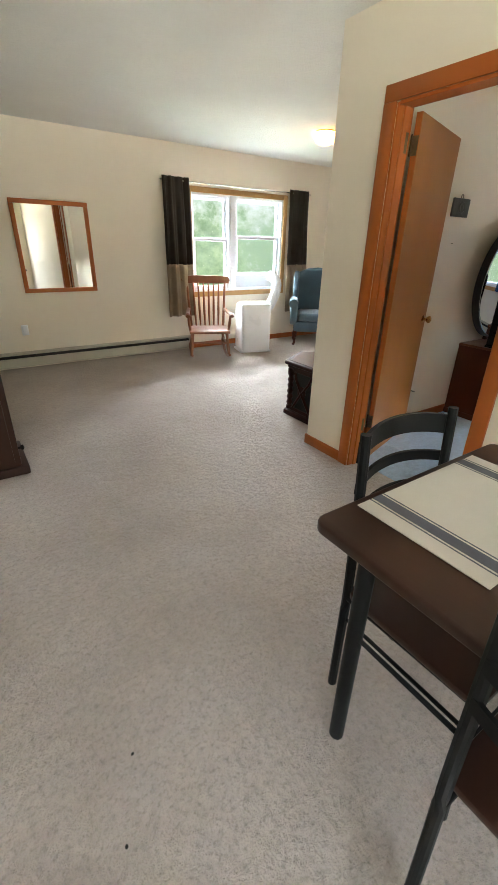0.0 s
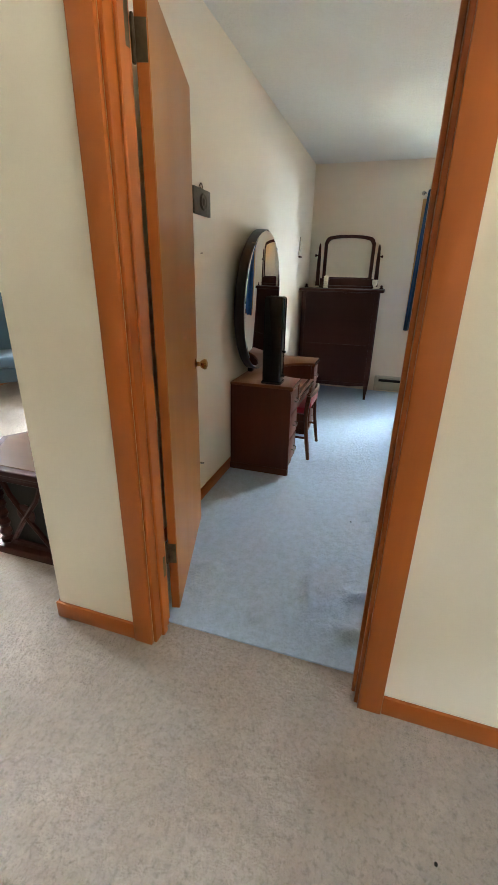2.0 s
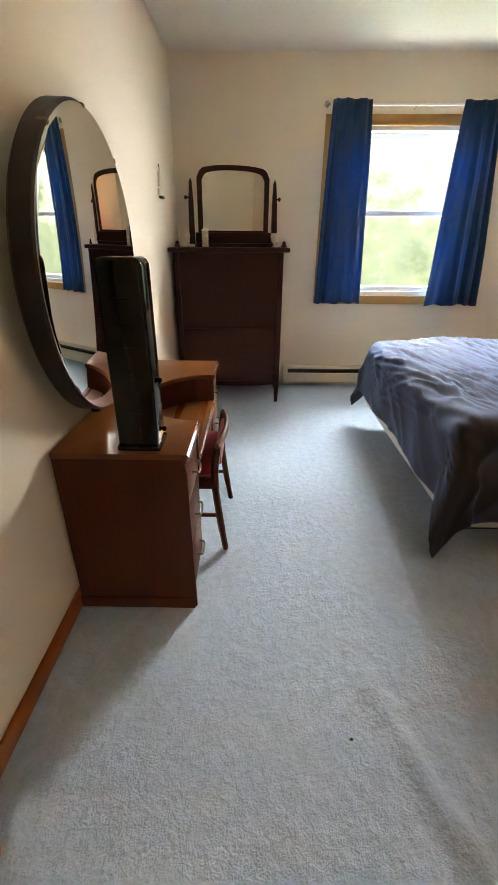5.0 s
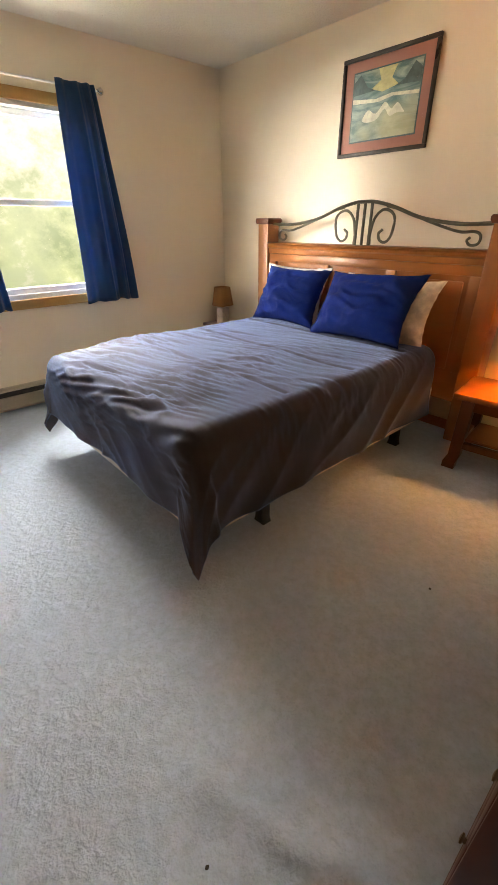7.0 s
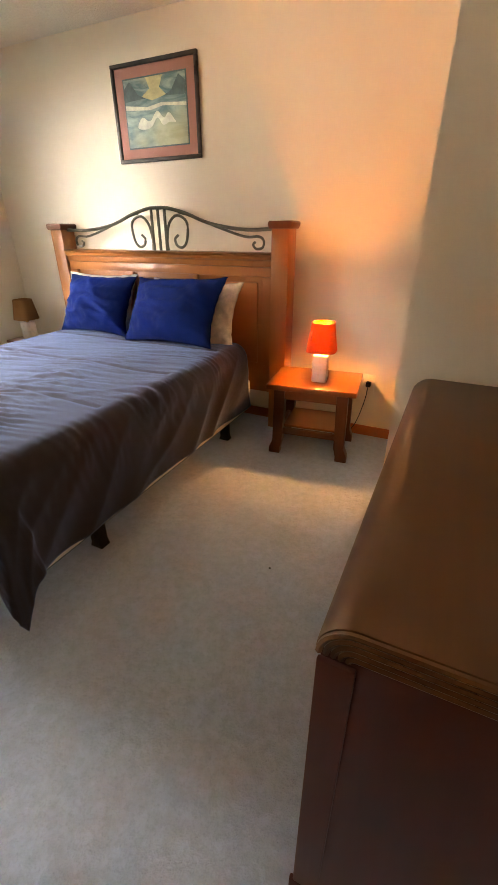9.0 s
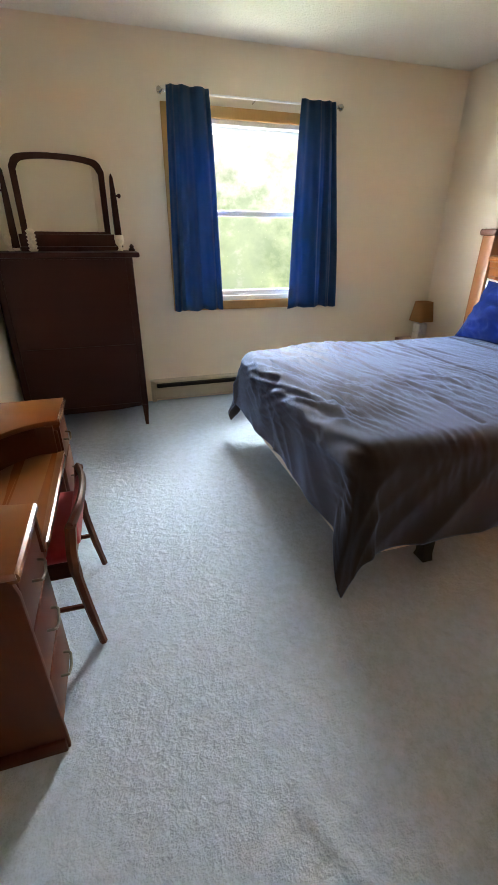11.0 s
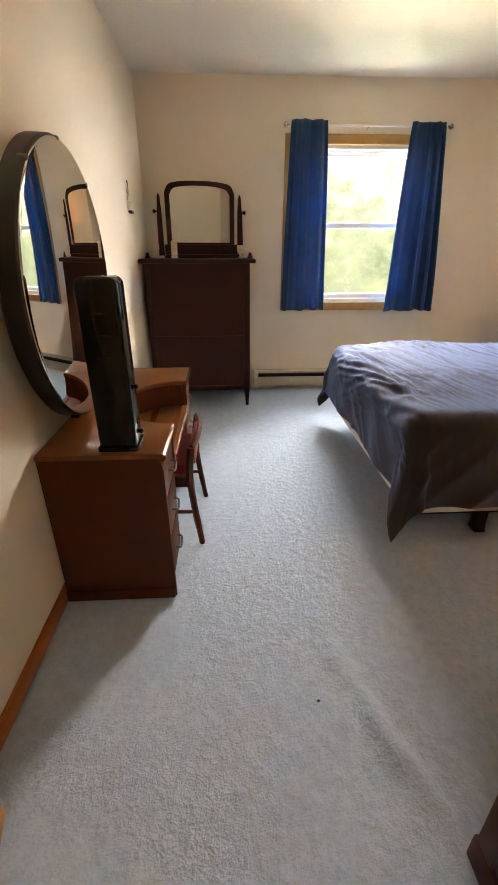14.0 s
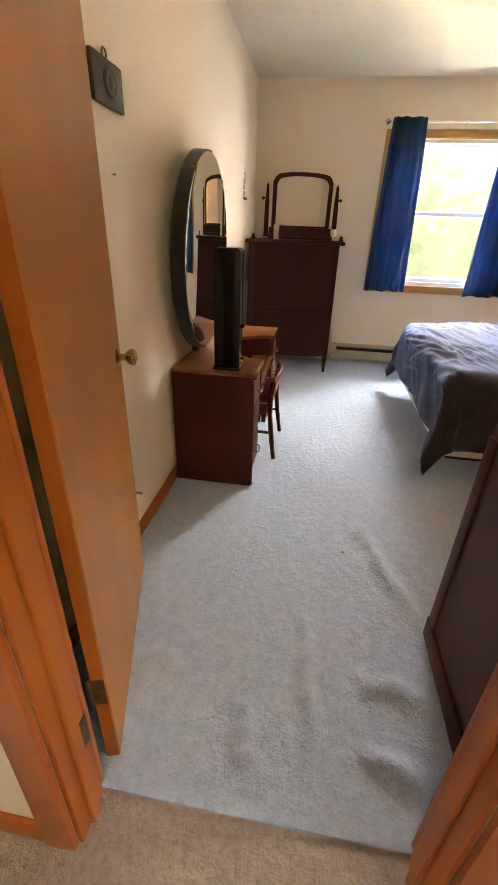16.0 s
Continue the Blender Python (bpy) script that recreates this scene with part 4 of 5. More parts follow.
outlet = thing("wall_outlet", "painted-over cream outlet with a black plug behind the nightstand", "wall outlet", (3.67, Y_BED_S, 0.385))
part("plate", boxed((-0.035, 0, -0.058), (0.035, 0.005, 0.058), 0.002, 2), M_WALL, outlet)
part("plug", boxed((-0.016, 0.006, -0.018), (0.016, 0.04, 0.016), 0.006, 2), M_BLACK, outlet, "black plug")
part("cord", tubed(smooth_path([(0, 0.03, -0.016), (0.01, 0.035, -0.12), (0.05, 0.04, -0.28), (0.10, 0.05, -0.36), (0.17, 0.08, -0.374)], 6), 0.003, 6), M_BLACK, outlet)

# ---------------------------------------------------------------- framed picture over the bed
PX0, PX1, PZ0, PZ1 = 4.888, 5.541, 1.716, 2.242
pic = thing("framed_picture", "framed landscape print with a rose mount over the bed", "picture", ((PX0 + PX1) / 2, Y_BED_S + 0.002, (PZ0 + PZ1) / 2))
pw, ph = (PX1 - PX0) / 2, (PZ1 - PZ0) / 2
for lo, hi in (((-pw, 0, ph - 0.022), (pw, 0.022, ph)), ((-pw, 0, -ph), (pw, 0.022, -ph + 0.022)), ((-pw, 0, -ph + 0.022), (-pw + 0.022, 0.022, ph - 0.022)), ((pw - 0.022, 0, -ph + 0.022), (pw, 0.022, ph - 0.022))):
    part("frame_bar", boxed(lo, hi, 0.004, 2), M_FRAME, pic)
part("mount", boxed((-pw + 0.022, 0.002, -ph + 0.022), (pw - 0.022, 0.008, ph - 0.022)), M_ROSE, pic, "rose coloured mount")


def painted(name):
    """Bands of sea, foam and hills in greens, as a faded print."""
    m, ns, ln, p = nodes_of(name)
    nt = m.node_tree
    band = ramp(nt, noise_of(nt, 5.0, 4, (0.7, 1, 2.4), 0.6, 1.6), 0.38, 0.66)
    glow = ramp(nt, noise_of(nt, 3.0, 2, (1, 1, 1)), 0.45, 0.62)
    col = mixed(nt, (0.08, 0.19, 0.19), (0.38, 0.52, 0.46), band)
    col = mixed(nt, col, (0.58, 0.58, 0.30), ramp(nt, glow, 0.2, 1.5))
    ln.new(col, p.inputs["Base Color"])
    p.inputs["Roughness"].default_value = 0.5
    return m


M_SEA = painted("faded_sea_print")
M_SKYP = surface("print_glow", (0.62, 0.60, 0.30), 0.5, vary=0.2, scale=14, bump=0)
M_HILL = surface("print_hills", (0.075, 0.145, 0.15), 0.5, vary=0.3, scale=16, bump=0)
M_FOAM = surface("print_foam", (0.74, 0.77, 0.62), 0.5, vary=0.2, scale=18, bump=0)
iw, ih = pw - 0.092, ph - 0.085
part("inner_mount", boxed((-iw - 0.008, 0.008, -ih - 0.008), (iw + 0.008, 0.0095, ih + 0.008)), M_HILL, pic)
part("print", boxed((-iw, 0.0095, -ih), (iw, 0.011, ih)), M_SEA, pic, "faded green sea print")
part("print_sky", prismed([(-0.07, ih), (0.06, ih), (0.035, 0.12), (0.10, 0.085), (0.02, 0.06), (-0.09, 0.08), (-0.04, 0.12)], 0.011, 0.0118, "y"), M_SKYP, pic)
for s in (-1, 1):
    part("print_hill", prismed([(s * iw, ih * 0.75), (s * iw * 0.8, ih * 0.95), (s * iw * 0.55, ih * 0.55), (s * iw * 0.3, ih * 0.42), (s * iw, ih * 0.38)], 0.0112, 0.0121, "y"), M_HILL, pic)
part("print_shallows", prismed([(-iw, 0.03), (-0.05, 0.045), (0.06, 0.03), (iw, 0.05), (iw, 0.025), (0.04, 0.012), (-0.06, 0.028), (-iw, 0.012)], 0.0112, 0.0119, "y"), M_FOAM, pic)
part("print_wave", prismed([(p.x, p.z) for p in smooth_path([(-0.15, 0, -0.06), (-0.10, 0, -0.01), (-0.06, 0, -0.035), (-0.01, 0, 0.005), (0.05, 0, -0.045), (0.11, 0, -0.02), (0.15, 0, -0.07), (0.10, 0, -0.085), (0.04, 0, -0.075), (-0.01, 0, -0.03), (-0.05, 0, -0.07), (-0.10, 0, -0.06), (-0.149, 0, -0.064)], 4)], 0.0112, 0.0122, "y"), M_FOAM, pic)
glz = part("glazing", boxed((-pw + 0.022, 0.0135, -ph + 0.022), (pw - 0.022, 0.015, ph - 0.022)), M_GLASS, pic)
glz.visible_shadow = False

# ---------------------------------------------------------------- tall chest with swing mirror
chest = thing("chest_of_drawers", "tall dark mahogany chest on tapered legs", "chest", (6.36, 1.80, 0.006))
CW_, CD_, CH_ = 0.82, 0.44, 1.165
part("body", boxed((0.012, 0.03, 0.16), (CD_, CW_ - 0.03, CH_), 0.004), M_DARK, chest)
part("top", boxed((-0.028, -0.045, CH_), (CD_ + 0.01, CW_ + 0.03, CH_ + 0.03), 0.008, 2), M_DARK, chest)
for yl in (0.0, CW_ - 0.045):
    for xl in (0.0, CD_ - 0.045):
        bm = bmesh.new()
        box(bm, (xl, yl, 0.16), (xl + 0.045, yl + 0.045, CH_), 0.004)
        q = pose(xl + 0.0225, yl + 0.0225, 0)
        lathe(bm, [(0.017, 0.0), (0.021, 0.06), (0.031, 0.16)], 4, q, True)
        part("leg", bm, M_DARK, chest)
zs = [0.187, 0.400, 0.612, 0.80, 0.985, 1.155]
for a, b in zip(zs, zs[1:]):
    d = part("drawer", boxed((0.004, 0.046, a + (0.005 if a == 0.612 else 0.0)), (0.03, CW_ - 0.046, b)), M_DARK, chest)
part("apron", prismed([(0.05, 0.16), (0.05, 0.185), (CW_ - 0.05, 0.185), (CW_ - 0.05, 0.16), (CW_ - 0.2, 0.145), (0.2, 0.145)], 0.0, 0.025, "x"), M_DARK, chest)

MX, MYC = 6.62, 2.178
swing = thing("dresser_mirror", "arched swing mirror in a dark wooden stand", "mirror", (MX, MYC, 1.203), 12.5)
part("base", boxed((-0.07, -0.30, 0.0), (0.07, 0.30, 0.026), 0.006, 2), M_DARK, swing)
part("foot_rail", boxed((-0.02, -0.295, 0.026), (0.02, 0.295, 0.10), 0.006, 2), M_DARK, swing)
for s in (-1, 1):
    part("post", prismed([(s * 0.300, 0.02), (s * 0.345, 0.02), (s * 0.338, 0.30), (s * 0.328, 0.43), (s * 0.318, 0.455), (s * 0.308, 0.43), (s * 0.302, 0.30)], -0.014, 0.014, "x", 0.003), M_DARK, swing)
    part("pivot_knob", turned([(0.006, 0), (0.006, 0.012), (0.014, 0.02), (0.014, 0.03), (0.004, 0.036)], 12, pose(0, s * 0.333, 0.33, -90 * s, 0, 0)), M_DARK, swing)
tilt = pose(0, 0, 0.31, 0, -2.5, 0)


def arch(w, h, rise, r=0.05, n=28):
    """A rectangle with a bowed top and rounded shoulders, about its centre, as (y, z)."""
    pts = [(-w, -h), (w, -h)]
    for k in range(n + 1):
        t = 1 - 2 * k / n
        y = w * t
        z = h - rise * abs(t) ** 2.6 - (r * max(0, (abs(t) - 0.78) / 0.22) ** 3)
        pts.append((y, z))
    return pts


outer, inner = arch(0.272, 0.228, 0.03), arch(0.236, 0.196, 0.028, 0.035)
bm = bmesh.new()
vo = [[bm.verts.new((xv, y, z)) for y, z in outer] for xv in (-0.014, 0.014)]
vi = [[bm.verts.new((xv, y, z)) for y, z in inner] for xv in (-0.014, 0.014)]
n = len(outer)
for k in range(n):
    j = (k + 1) % n
    for q in ((vo[0][k], vo[0][j], vi[0][j], vi[0][k]), (vo[1][k], vo[1][j], vi[1][j], vi[1][k]), (vo[0][k], vo[0][j], vo[1][j], vo[1][k]), (vi[0][k], vi[0][j], vi[1][j], vi[1][k])):
        bm.faces.new(q)
bmesh.ops.recalc_face_normals(bm, faces=bm.faces[:])
bmesh.ops.transform(bm, matrix=tilt, verts=bm.verts[:])
part("frame_moulding", bm, M_DARK, swing)
bm = prismed(arch(0.240, 0.200, 0.028, 0.035), -0.006, 0.004, "x")
bmesh.ops.transform(bm, matrix=tilt, verts=bm.verts[:])
part("glass", bm, M_MIRROR, swing, "silvered mirror glass")

CT = 1.2035
cup = [(0.018, 0.0), (0.020, 0.006), (0.010, 0.016), (0.012, 0.026), (0.028, 0.045), (0.033, 0.075), (0.031, 0.10), (0.024, 0.10), (0.024, 0.06)]
single("candle_cup", turned(cup, 18), M_CREAM, "cream ceramic candle cup on the chest", "candle cup", (6.56, 2.525, CT), group="candle cups")
single("candle_cup", turned([(r * 0.9, z * 0.95) for r, z in cup], 18), M_CREAM, "cream ceramic candle cup on the chest", "candle cup", (6.53, 1.865, CT), group="candle cups")
spiral = [(0.024 + 0.005 * math.sin(k * 1.25), 0.004 + 0.0041 * k) for k in range(30)]
single("candle", turned([(0.020, 0), *spiral, (0.012, 0.128)], 18), M_CREAM, "cream ribbed pillar candle on the chest", "candle", (6.50, 2.388, CT))
single("trinket", turned([(0.02, 0), (0.022, 0.008), (0.012, 0.02), (0.015, 0.03), (0.004, 0.042)], 12), M_DARK, "small dark wooden knob trinket", "trinket", (6.52, 2.605, CT), group="trinkets")
single("trinket", turned([(0.02, 0), (0.022, 0.008), (0.012, 0.02), (0.015, 0.03), (0.004, 0.042)], 12), M_DARK, "small dark wooden knob trinket", "trinket", (6.53, 1.79, CT), group="trinkets")

hang = thing("wall_ornament", "small cream carved ornament hanging on the wall", "ornament", (6.235, Y_BED_N - 0.001, 1.60))
for z0, w in ((-0.085, 0.055), (-0.035, 0.042), (0.01, 0.030)):
    part("tier", boxed((-w, -0.02, z0), (w, 0, z0 + 0.042), 0.008, 2), M_CREAM, hang)
part("hook", tubed(smooth_path([(0, -0.006, 0.05), (0.01, -0.006, 0.075), (0, -0.006, 0.095), (-0.008, -0.006, 0.08)], 5), 0.003, 6), M_HINGE, hang)
part("bottom_block", boxed((-0.03, -0.024, -0.102), (0.045, 0, -0.085), 0.004), M_MAHOG, hang)

# ---------------------------------------------------------------- vanity
van = thing("vanity_table", "reddish mahogany kneehole vanity with round mirror", "vanity", (4.15, 2.21, 0.006))
VW, VD, VH = 1.11, 0.43, 0.645


BAY_W, BAY_D, BAY_X = 0.29, 0.262, 0.557


def bay(grow=0.0, n=20):
    """The curved front edge of the kneehole bay, from one pedestal to the other, as (x, y)."""
    return [(BAY_X - (BAY_W + grow) * math.cos(math.pi * k / n), (BAY_D + grow) * math.sin(math.pi * k / n)) for k in range(n + 1)]


for nm, x0, x1 in (("pedestal", 0.0, 0.278), ("pedestal", VW - 0.278, VW)):
    pd = part(nm, boxed((x0 + 0.012, 0.022, 0.05), (x1 - 0.004, VD, VH - 0.022), 0.006, 2), M_MAHOG, van)
    part("plinth", boxed((x0 + 0.02, 0.03, 0.0), (x1 - 0.02, VD, 0.05), 0.004), M_MAHOG, pd)
    for z0, z1 in ((0.07, 0.25), (0.26, 0.43), (0.44, 0.60)):
        part("drawer", boxed((x0 + 0.02, 0.008, z0), (x1 - 0.02, 0.03, z1), 0.006, 2), M_MAHOG, pd)
    for z0 in (0.165, 0.35, 0.525):
        xm = (x0 + x1) / 2
        part("drawer_pull", tubed(smooth_path([(xm - 0.04, 0.006, z0), (xm - 0.037, -0.011, z0 - 0.003), (xm - 0.026, -0.014, z0 - 0.012), (xm, -0.016, z0 - 0.016), (xm + 0.026, -0.014, z0 - 0.012), (xm + 0.037, -0.011, z0 - 0.003), (xm + 0.04, 0.006, z0)], 4), 0.004, 8), M_IRON, pd, "pewter bail pull")
part("end_panel", prismed([(VD, 0.0), (VD, VH - 0.004), (0.04, VH - 0.004), (0.012, VH - 0.03), (0.004, VH - 0.07), (0.0, 0.0)], -0.004, 0.012, "x", 0.004, 2), M_MAHOG, van)
part("top", prismed([(-0.006, VD), (-0.006, 0.0)] + bay() + [(VW + 0.006, 0.0), (VW + 0.006, VD)], VH - 0.022, VH, "z", 0.005, 2), M_VTOP, van)
part("riser", prismed(bay(0.012) + bay(0.03)[::-1], 0.50, VH - 0.021, "z"), M_MAHOG, van)
part("centre_top", prismed(bay(0.012), 0.485, 0.507, "z"), M_VTOP, van)
for xa, xb, ze in ((-0.004, 0.266, VH - 0.016), (0.280, 0.834, 0.492), (0.848, VW + 0.004, VH - 0.016)):
    part("front_edge", tubed([(xa, 0.008, ze), ((xa + xb) / 2, 0.006, ze), (xb, 0.008, ze)], 0.0155, 10), M_EDGE, van, "polished rounded front moulding")
part("base_moulding", boxed((-0.014, 0.006, 0.0), (-0.002, VD, 0.048), 0.004, 2), M_MAHOG, van)
part("centre_drawer", boxed((0.285, 0.025, 0.40), (VW - 0.285, VD - 0.02, 0.484), 0.005, 2), M_MAHOG, van)
MR = 0.462
mc = pose(0.39, 0.370, 1.138, 1.6, 0, 1.0)
disc = lathe(bmesh.new(), [(MR - 0.01, -0.024), (MR + 0.004, -0.012), (MR + 0.004, 0.040), (MR - 0.002, 0.044), (0.01, 0.044)], 72, mc @ pose(0, 0, 0, 90, 0, 0))
part("mirror_back", disc, M_BACK, van, "dark mirror backing")
disc = lathe(bmesh.new(), [(MR - 0.004, 0.0445), (MR - 0.004, 0.048), (MR - 0.016, 0.050), (0.01, 0.050)], 72, mc @ pose(0, 0, 0, 90, 0, 0))
part("mirror_glass", disc, M_MIRROR, van, "round silvered mirror")
for a in (90, 52, 128):
    part("clip", boxed((-0.009, -0.050, MR - 0.010), (0.009, -0.02, MR + 0.004), 0.003, 1, mc @ pose(0, 0, 0, 0, 90 - a, 0)), M_HINGE, van, "dark metal mirror clip")
for s in (-1, 1):
    part("bracket", boxed((0.44 + s * 0.07 - 0.03, VD - 0.04, 0.507), (0.44 + s * 0.07 + 0.03, VD - 0.008, 0.80), 0.006, 2), M_DARK, van)

tower = thing("media_tower", "glossy black tower with rounded top on the vanity", "tower", (4.165, 2.300, 0.652))
part("base", boxed((-0.006, -0.006, 0), (0.108, 0.130, 0.018), 0.006, 2), M_GLOSS, tower)
o = [(0.0, 0.018), (0.124, 0.018), (0.124, 0.53)] + [(0.10 + 0.024 * math.cos(a), 0.53 + 0.024 * math.sin(a)) for a in [math.pi / 2 * k / 6 for k in range(1, 7)]] + [(0.024 - 0.024 * math.sin(a), 0.53 + 0.024 * math.cos(a)) for a in [math.pi / 2 * k / 6 for k in range(7)]]
part("body", prismed(o, 0.0, 0.10, "x", 0.008, 3), M_GLOSS, tower)
for k in range(6):
    z = 0.12 + 0.066 * k
    part("shelf_lip", boxed((-0.003, 0.040, z), (0.001, 0.092, z + 0.007), 0.001), M_GLOSS, tower)
for z in (0.05, 0.21):
    part("knob", turned([(0.004, 0), (0.009, 0.006), (0.009, 0.012), (0.003, 0.015)], 10, pose(0.06, 0.0, z, 90, 0, 0)), M_GLOSS, tower)

stool = thing("vanity_chair", "low-backed mahogany vanity chair with red seat", "chair", (4.68, 2.31, 0.006))
for sx in (-1, 1):
    part("back_leg", tubed(smooth_path([(sx * 0.205, -0.185, 0), (sx * 0.195, -0.16, 0.18), (sx * 0.19, -0.145, 0.36), (sx * 0.192, -0.16, 0.50)], 5), [0.013] * 3 + [0.015] * 6 + [0.018] * 7, 6), M_MAHOG, stool)
    part("front_leg", tubed([(sx * 0.185, 0.17, 0), (sx * 0.18, 0.165, 0.36)], [0.012, 0.018], 6), M_MAHOG, stool)
    part("side_rail", boxed((sx * 0.18 - 0.010, -0.14, 0.30), (sx * 0.18 + 0.010, 0.15, 0.355), 0.003), M_MAHOG, stool)
    part("stretcher", tubed([(sx * 0.19, -0.155, 0.17), (sx * 0.182, 0.165, 0.17)], 0.009, 6), M_MAHOG, stool)
part("back_rail", tubed(smooth_path([(-0.19, -0.158, 0.495), (-0.1, -0.178, 0.505), (0, -0.185, 0.508), (0.1, -0.178, 0.505), (0.19, -0.158, 0.495)], 5), 0.020, 8, 0.6), M_MAHOG, stool)
part("front_rail", boxed((-0.17, 0.155, 0.30), (0.17, 0.175, 0.355), 0.003), M_MAHOG, stool)
part("seat", boxed((-0.19, -0.145, 0.355), (0.19, 0.18, 0.405), 0.022, 3), M_RED, stool, "red upholstered seat")
part("back_pad", boxed((-0.16, -0.172, 0.40), (0.16, -0.148, 0.482), 0.010, 3), M_RED, stool, "red padded back")

plaque = thing("wall_plaque", "dark bronze plaque with a ring on the wall", "plaque", (3.735, Y_BED_N - 0.001, 1.66))
part("plate", boxed((-0.10, -0.016, -0.06), (0.10, 0, 0.058), 0.004, 2), M_SLATE, plaque)
part("medallion", turned([(0.038, 0), (0.040, 0.004), (0.034, 0.009), (0.02, 0.007), (0.012, 0.012), (0.003, 0.013)], 20, pose(0, -0.016, 0, 90, 0, 0)), M_SLATE, plaque)
part("ring", tubed([(0.014 * math.cos(a), -0.008, 0.068 + 0.014 * math.sin(a)) for a in [2 * math.pi * k / 14 for k in range(15)]], 0.003, 6), M_HINGE, plaque)

single("nail", turned([(0.004, 0.0), (0.004, 0.002), (0.0015, 0.003), (0.0015, 0.014)], 8, pose(0, -0.012, 0, -90, 0, 0)), M_HINGE, "small bare steel nail driven into the cream wall", "nail", (3.725, Y_BED_N, 1.426))

# ---------------------------------------------------------------- low dresser
dr = thing("dresser", "low brown dresser with rounded grooved top edge", "dresser", (2.715, 0.345, 0.006))
DX, DY, DZ = 0.605, 1.105, 0.858
o = [(0.012, 0.06), (DX - 0.008, 0.06), (DX - 0.008, DZ - 0.045), (0.012, DZ - 0.045)]
part("body", prismed(o, 0.005, DY - 0.005, "y", 0.006), M_DRESS, dr)
part("plinth", boxed((0.01, 0.005, 0), (DX - 0.004, DY - 0.004, 0.07), 0.004, 2), M_DRESS, dr)
part("end_stile", boxed((DX - 0.058, DY - 0.006, 0.07), (DX - 0.006, DY + 0.004, DZ - 0.058), 0.003, 2), M_DRESS, dr)
part("end_stile", boxed((0.01, DY - 0.006, 0.07), (0.06, DY + 0.004, DZ - 0.058), 0.003, 2), M_DRESS, dr)
part("base_moulding", boxed((0.008, DY - 0.006, 0.0), (DX + 0.002, DY + 0.006, 0.085), 0.004, 2), M_DRESS, dr)
r = 0.055
rim = [(0.0, DZ - 0.055), (0.0, DZ)] + [(DX - r + r * math.sin(a), DZ - r + r * math.cos(a)) for a in [math.pi / 2 * k / 8 for k in range(9)]]
part("top", prismed(rim, 0.012, DY - 0.012, "y", 0.003, 2), M_WALNUT, dr, "worn walnut top")
for e in (0, 1):
    for k in range(5):
        y = (DY - 0.008) if e else 0.008
        q = 0.006 + 0.010 * k
        rr = r - q * 0.55
        path = [(0.004, y, DZ - q), (DX - r, y, DZ - q)] + [(DX - r + (r - q) * math.sin(a) if r > q else DX - r, y, DZ - r + (r - q) * math.cos(a)) for a in [math.pi / 2 * j / 7 for j in range(1, 8)]]
        part("reeding", tubed(path, 0.0052, 6), M_WALNUT, dr)
for z0, z1 in ((0.09, 0.32), (0.335, 0.56), (0.575, 0.775)):
    for y0, y1 in ((0.03, DY / 2 - 0.005), (DY / 2 + 0.005, DY - 0.03)):
        d = part("drawer", boxed((DX - 0.02, y0, z0), (DX - 0.004, y1, z1), 0.005, 2), M_DRESS, dr)
        for yk in (y0 + 0.1, y1 - 0.06):
            part("drawer_knob", turned([(0.006, 0), (0.006, 0.004), (0.011, 0.007), (0.011, 0.010), (0.004, 0.012)], 12, pose(DX - 0.004, yk, (z0 + z1) / 2 + 0.03, 0, 90, 0)), M_HINGE, d, "dull metal knob")

# ---------------------------------------------------------------- living room
cl = thing("ceiling_light", "lit warm glass dome ceiling light", "ceiling light", (4.13, 4.58, CEIL))
part("canopy", turned([(0.10, -0.012), (0.105, -0.004), (0.105, 0.0)], 28), M_BRASS, cl)
part("dome", turned([(0.004, -0.125), (0.05, -0.120), (0.095, -0.098), (0.122, -0.06), (0.125, -0.03), (0.11, -0.012)], 28), M_DOME, cl, "glowing frosted glass dome")

mr = thing("wall_mirror", "rectangular mirror in an oak frame", "mirror", (1.625, Y_NORTH - 0.002, 1.297))
mw, mh = 0.397, 0.465
for lo, hi, mt in (((-mw, -0.022, mh - 0.045), (mw, 0, mh), M_OAK_X), ((-mw, -0.022, -mh), (mw, 0, -mh + 0.045), M_OAK_X), ((-mw, -0.022, -mh + 0.045), (-mw + 0.045, 0, mh - 0.045), M_OAK), ((mw - 0.045, -0.022, -mh + 0.045), (mw, 0, mh - 0.045), M_OAK)):
    part("frame_bar", boxed(lo, hi, 0.005, 2), mt, mr)
part("glass", boxed((-mw + 0.04, -0.010, -mh + 0.04), (mw - 0.04, -0.004, mh - 0.04)), M_MIRROR, mr, "silvered mirror glass")

ou = thing("wall_outlet", "white wall outlet with a plug-in above the heater", "wall outlet", (1.15, Y_NORTH, 0.43))
part("plate", boxed((-0.036, -0.006, -0.058), (0.036, 0, 0.058), 0.003, 2), M_WHITE, ou)
part("plug_in", boxed((-0.03, -0.045, -0.02), (0.03, -0.006, 0.06), 0.012, 3), M_WHITE, ou)

ep = thing("framed_picture", "small brown-framed print on the living room wall", "picture", (6.15, Y_NORTH - 0.002, 1.76))
for lo, hi in (((-0.23, -0.018, 0.225), (0.23, 0, 0.245)), ((-0.23, -0.018, -0.245), (0.23, 0, -0.225)), ((-0.23, -0.018, -0.225), (-0.21, 0, 0.225)), ((0.21, -0.018, -0.225), (0.23, 0, 0.225))):
    part("frame_bar", boxed(lo, hi, 0.003), M_MAHOG, ep)
part("print", boxed((-0.212, -0.008, -0.227), (0.212, -0.002, 0.227)), M_MAT, ep, "cream paper print")

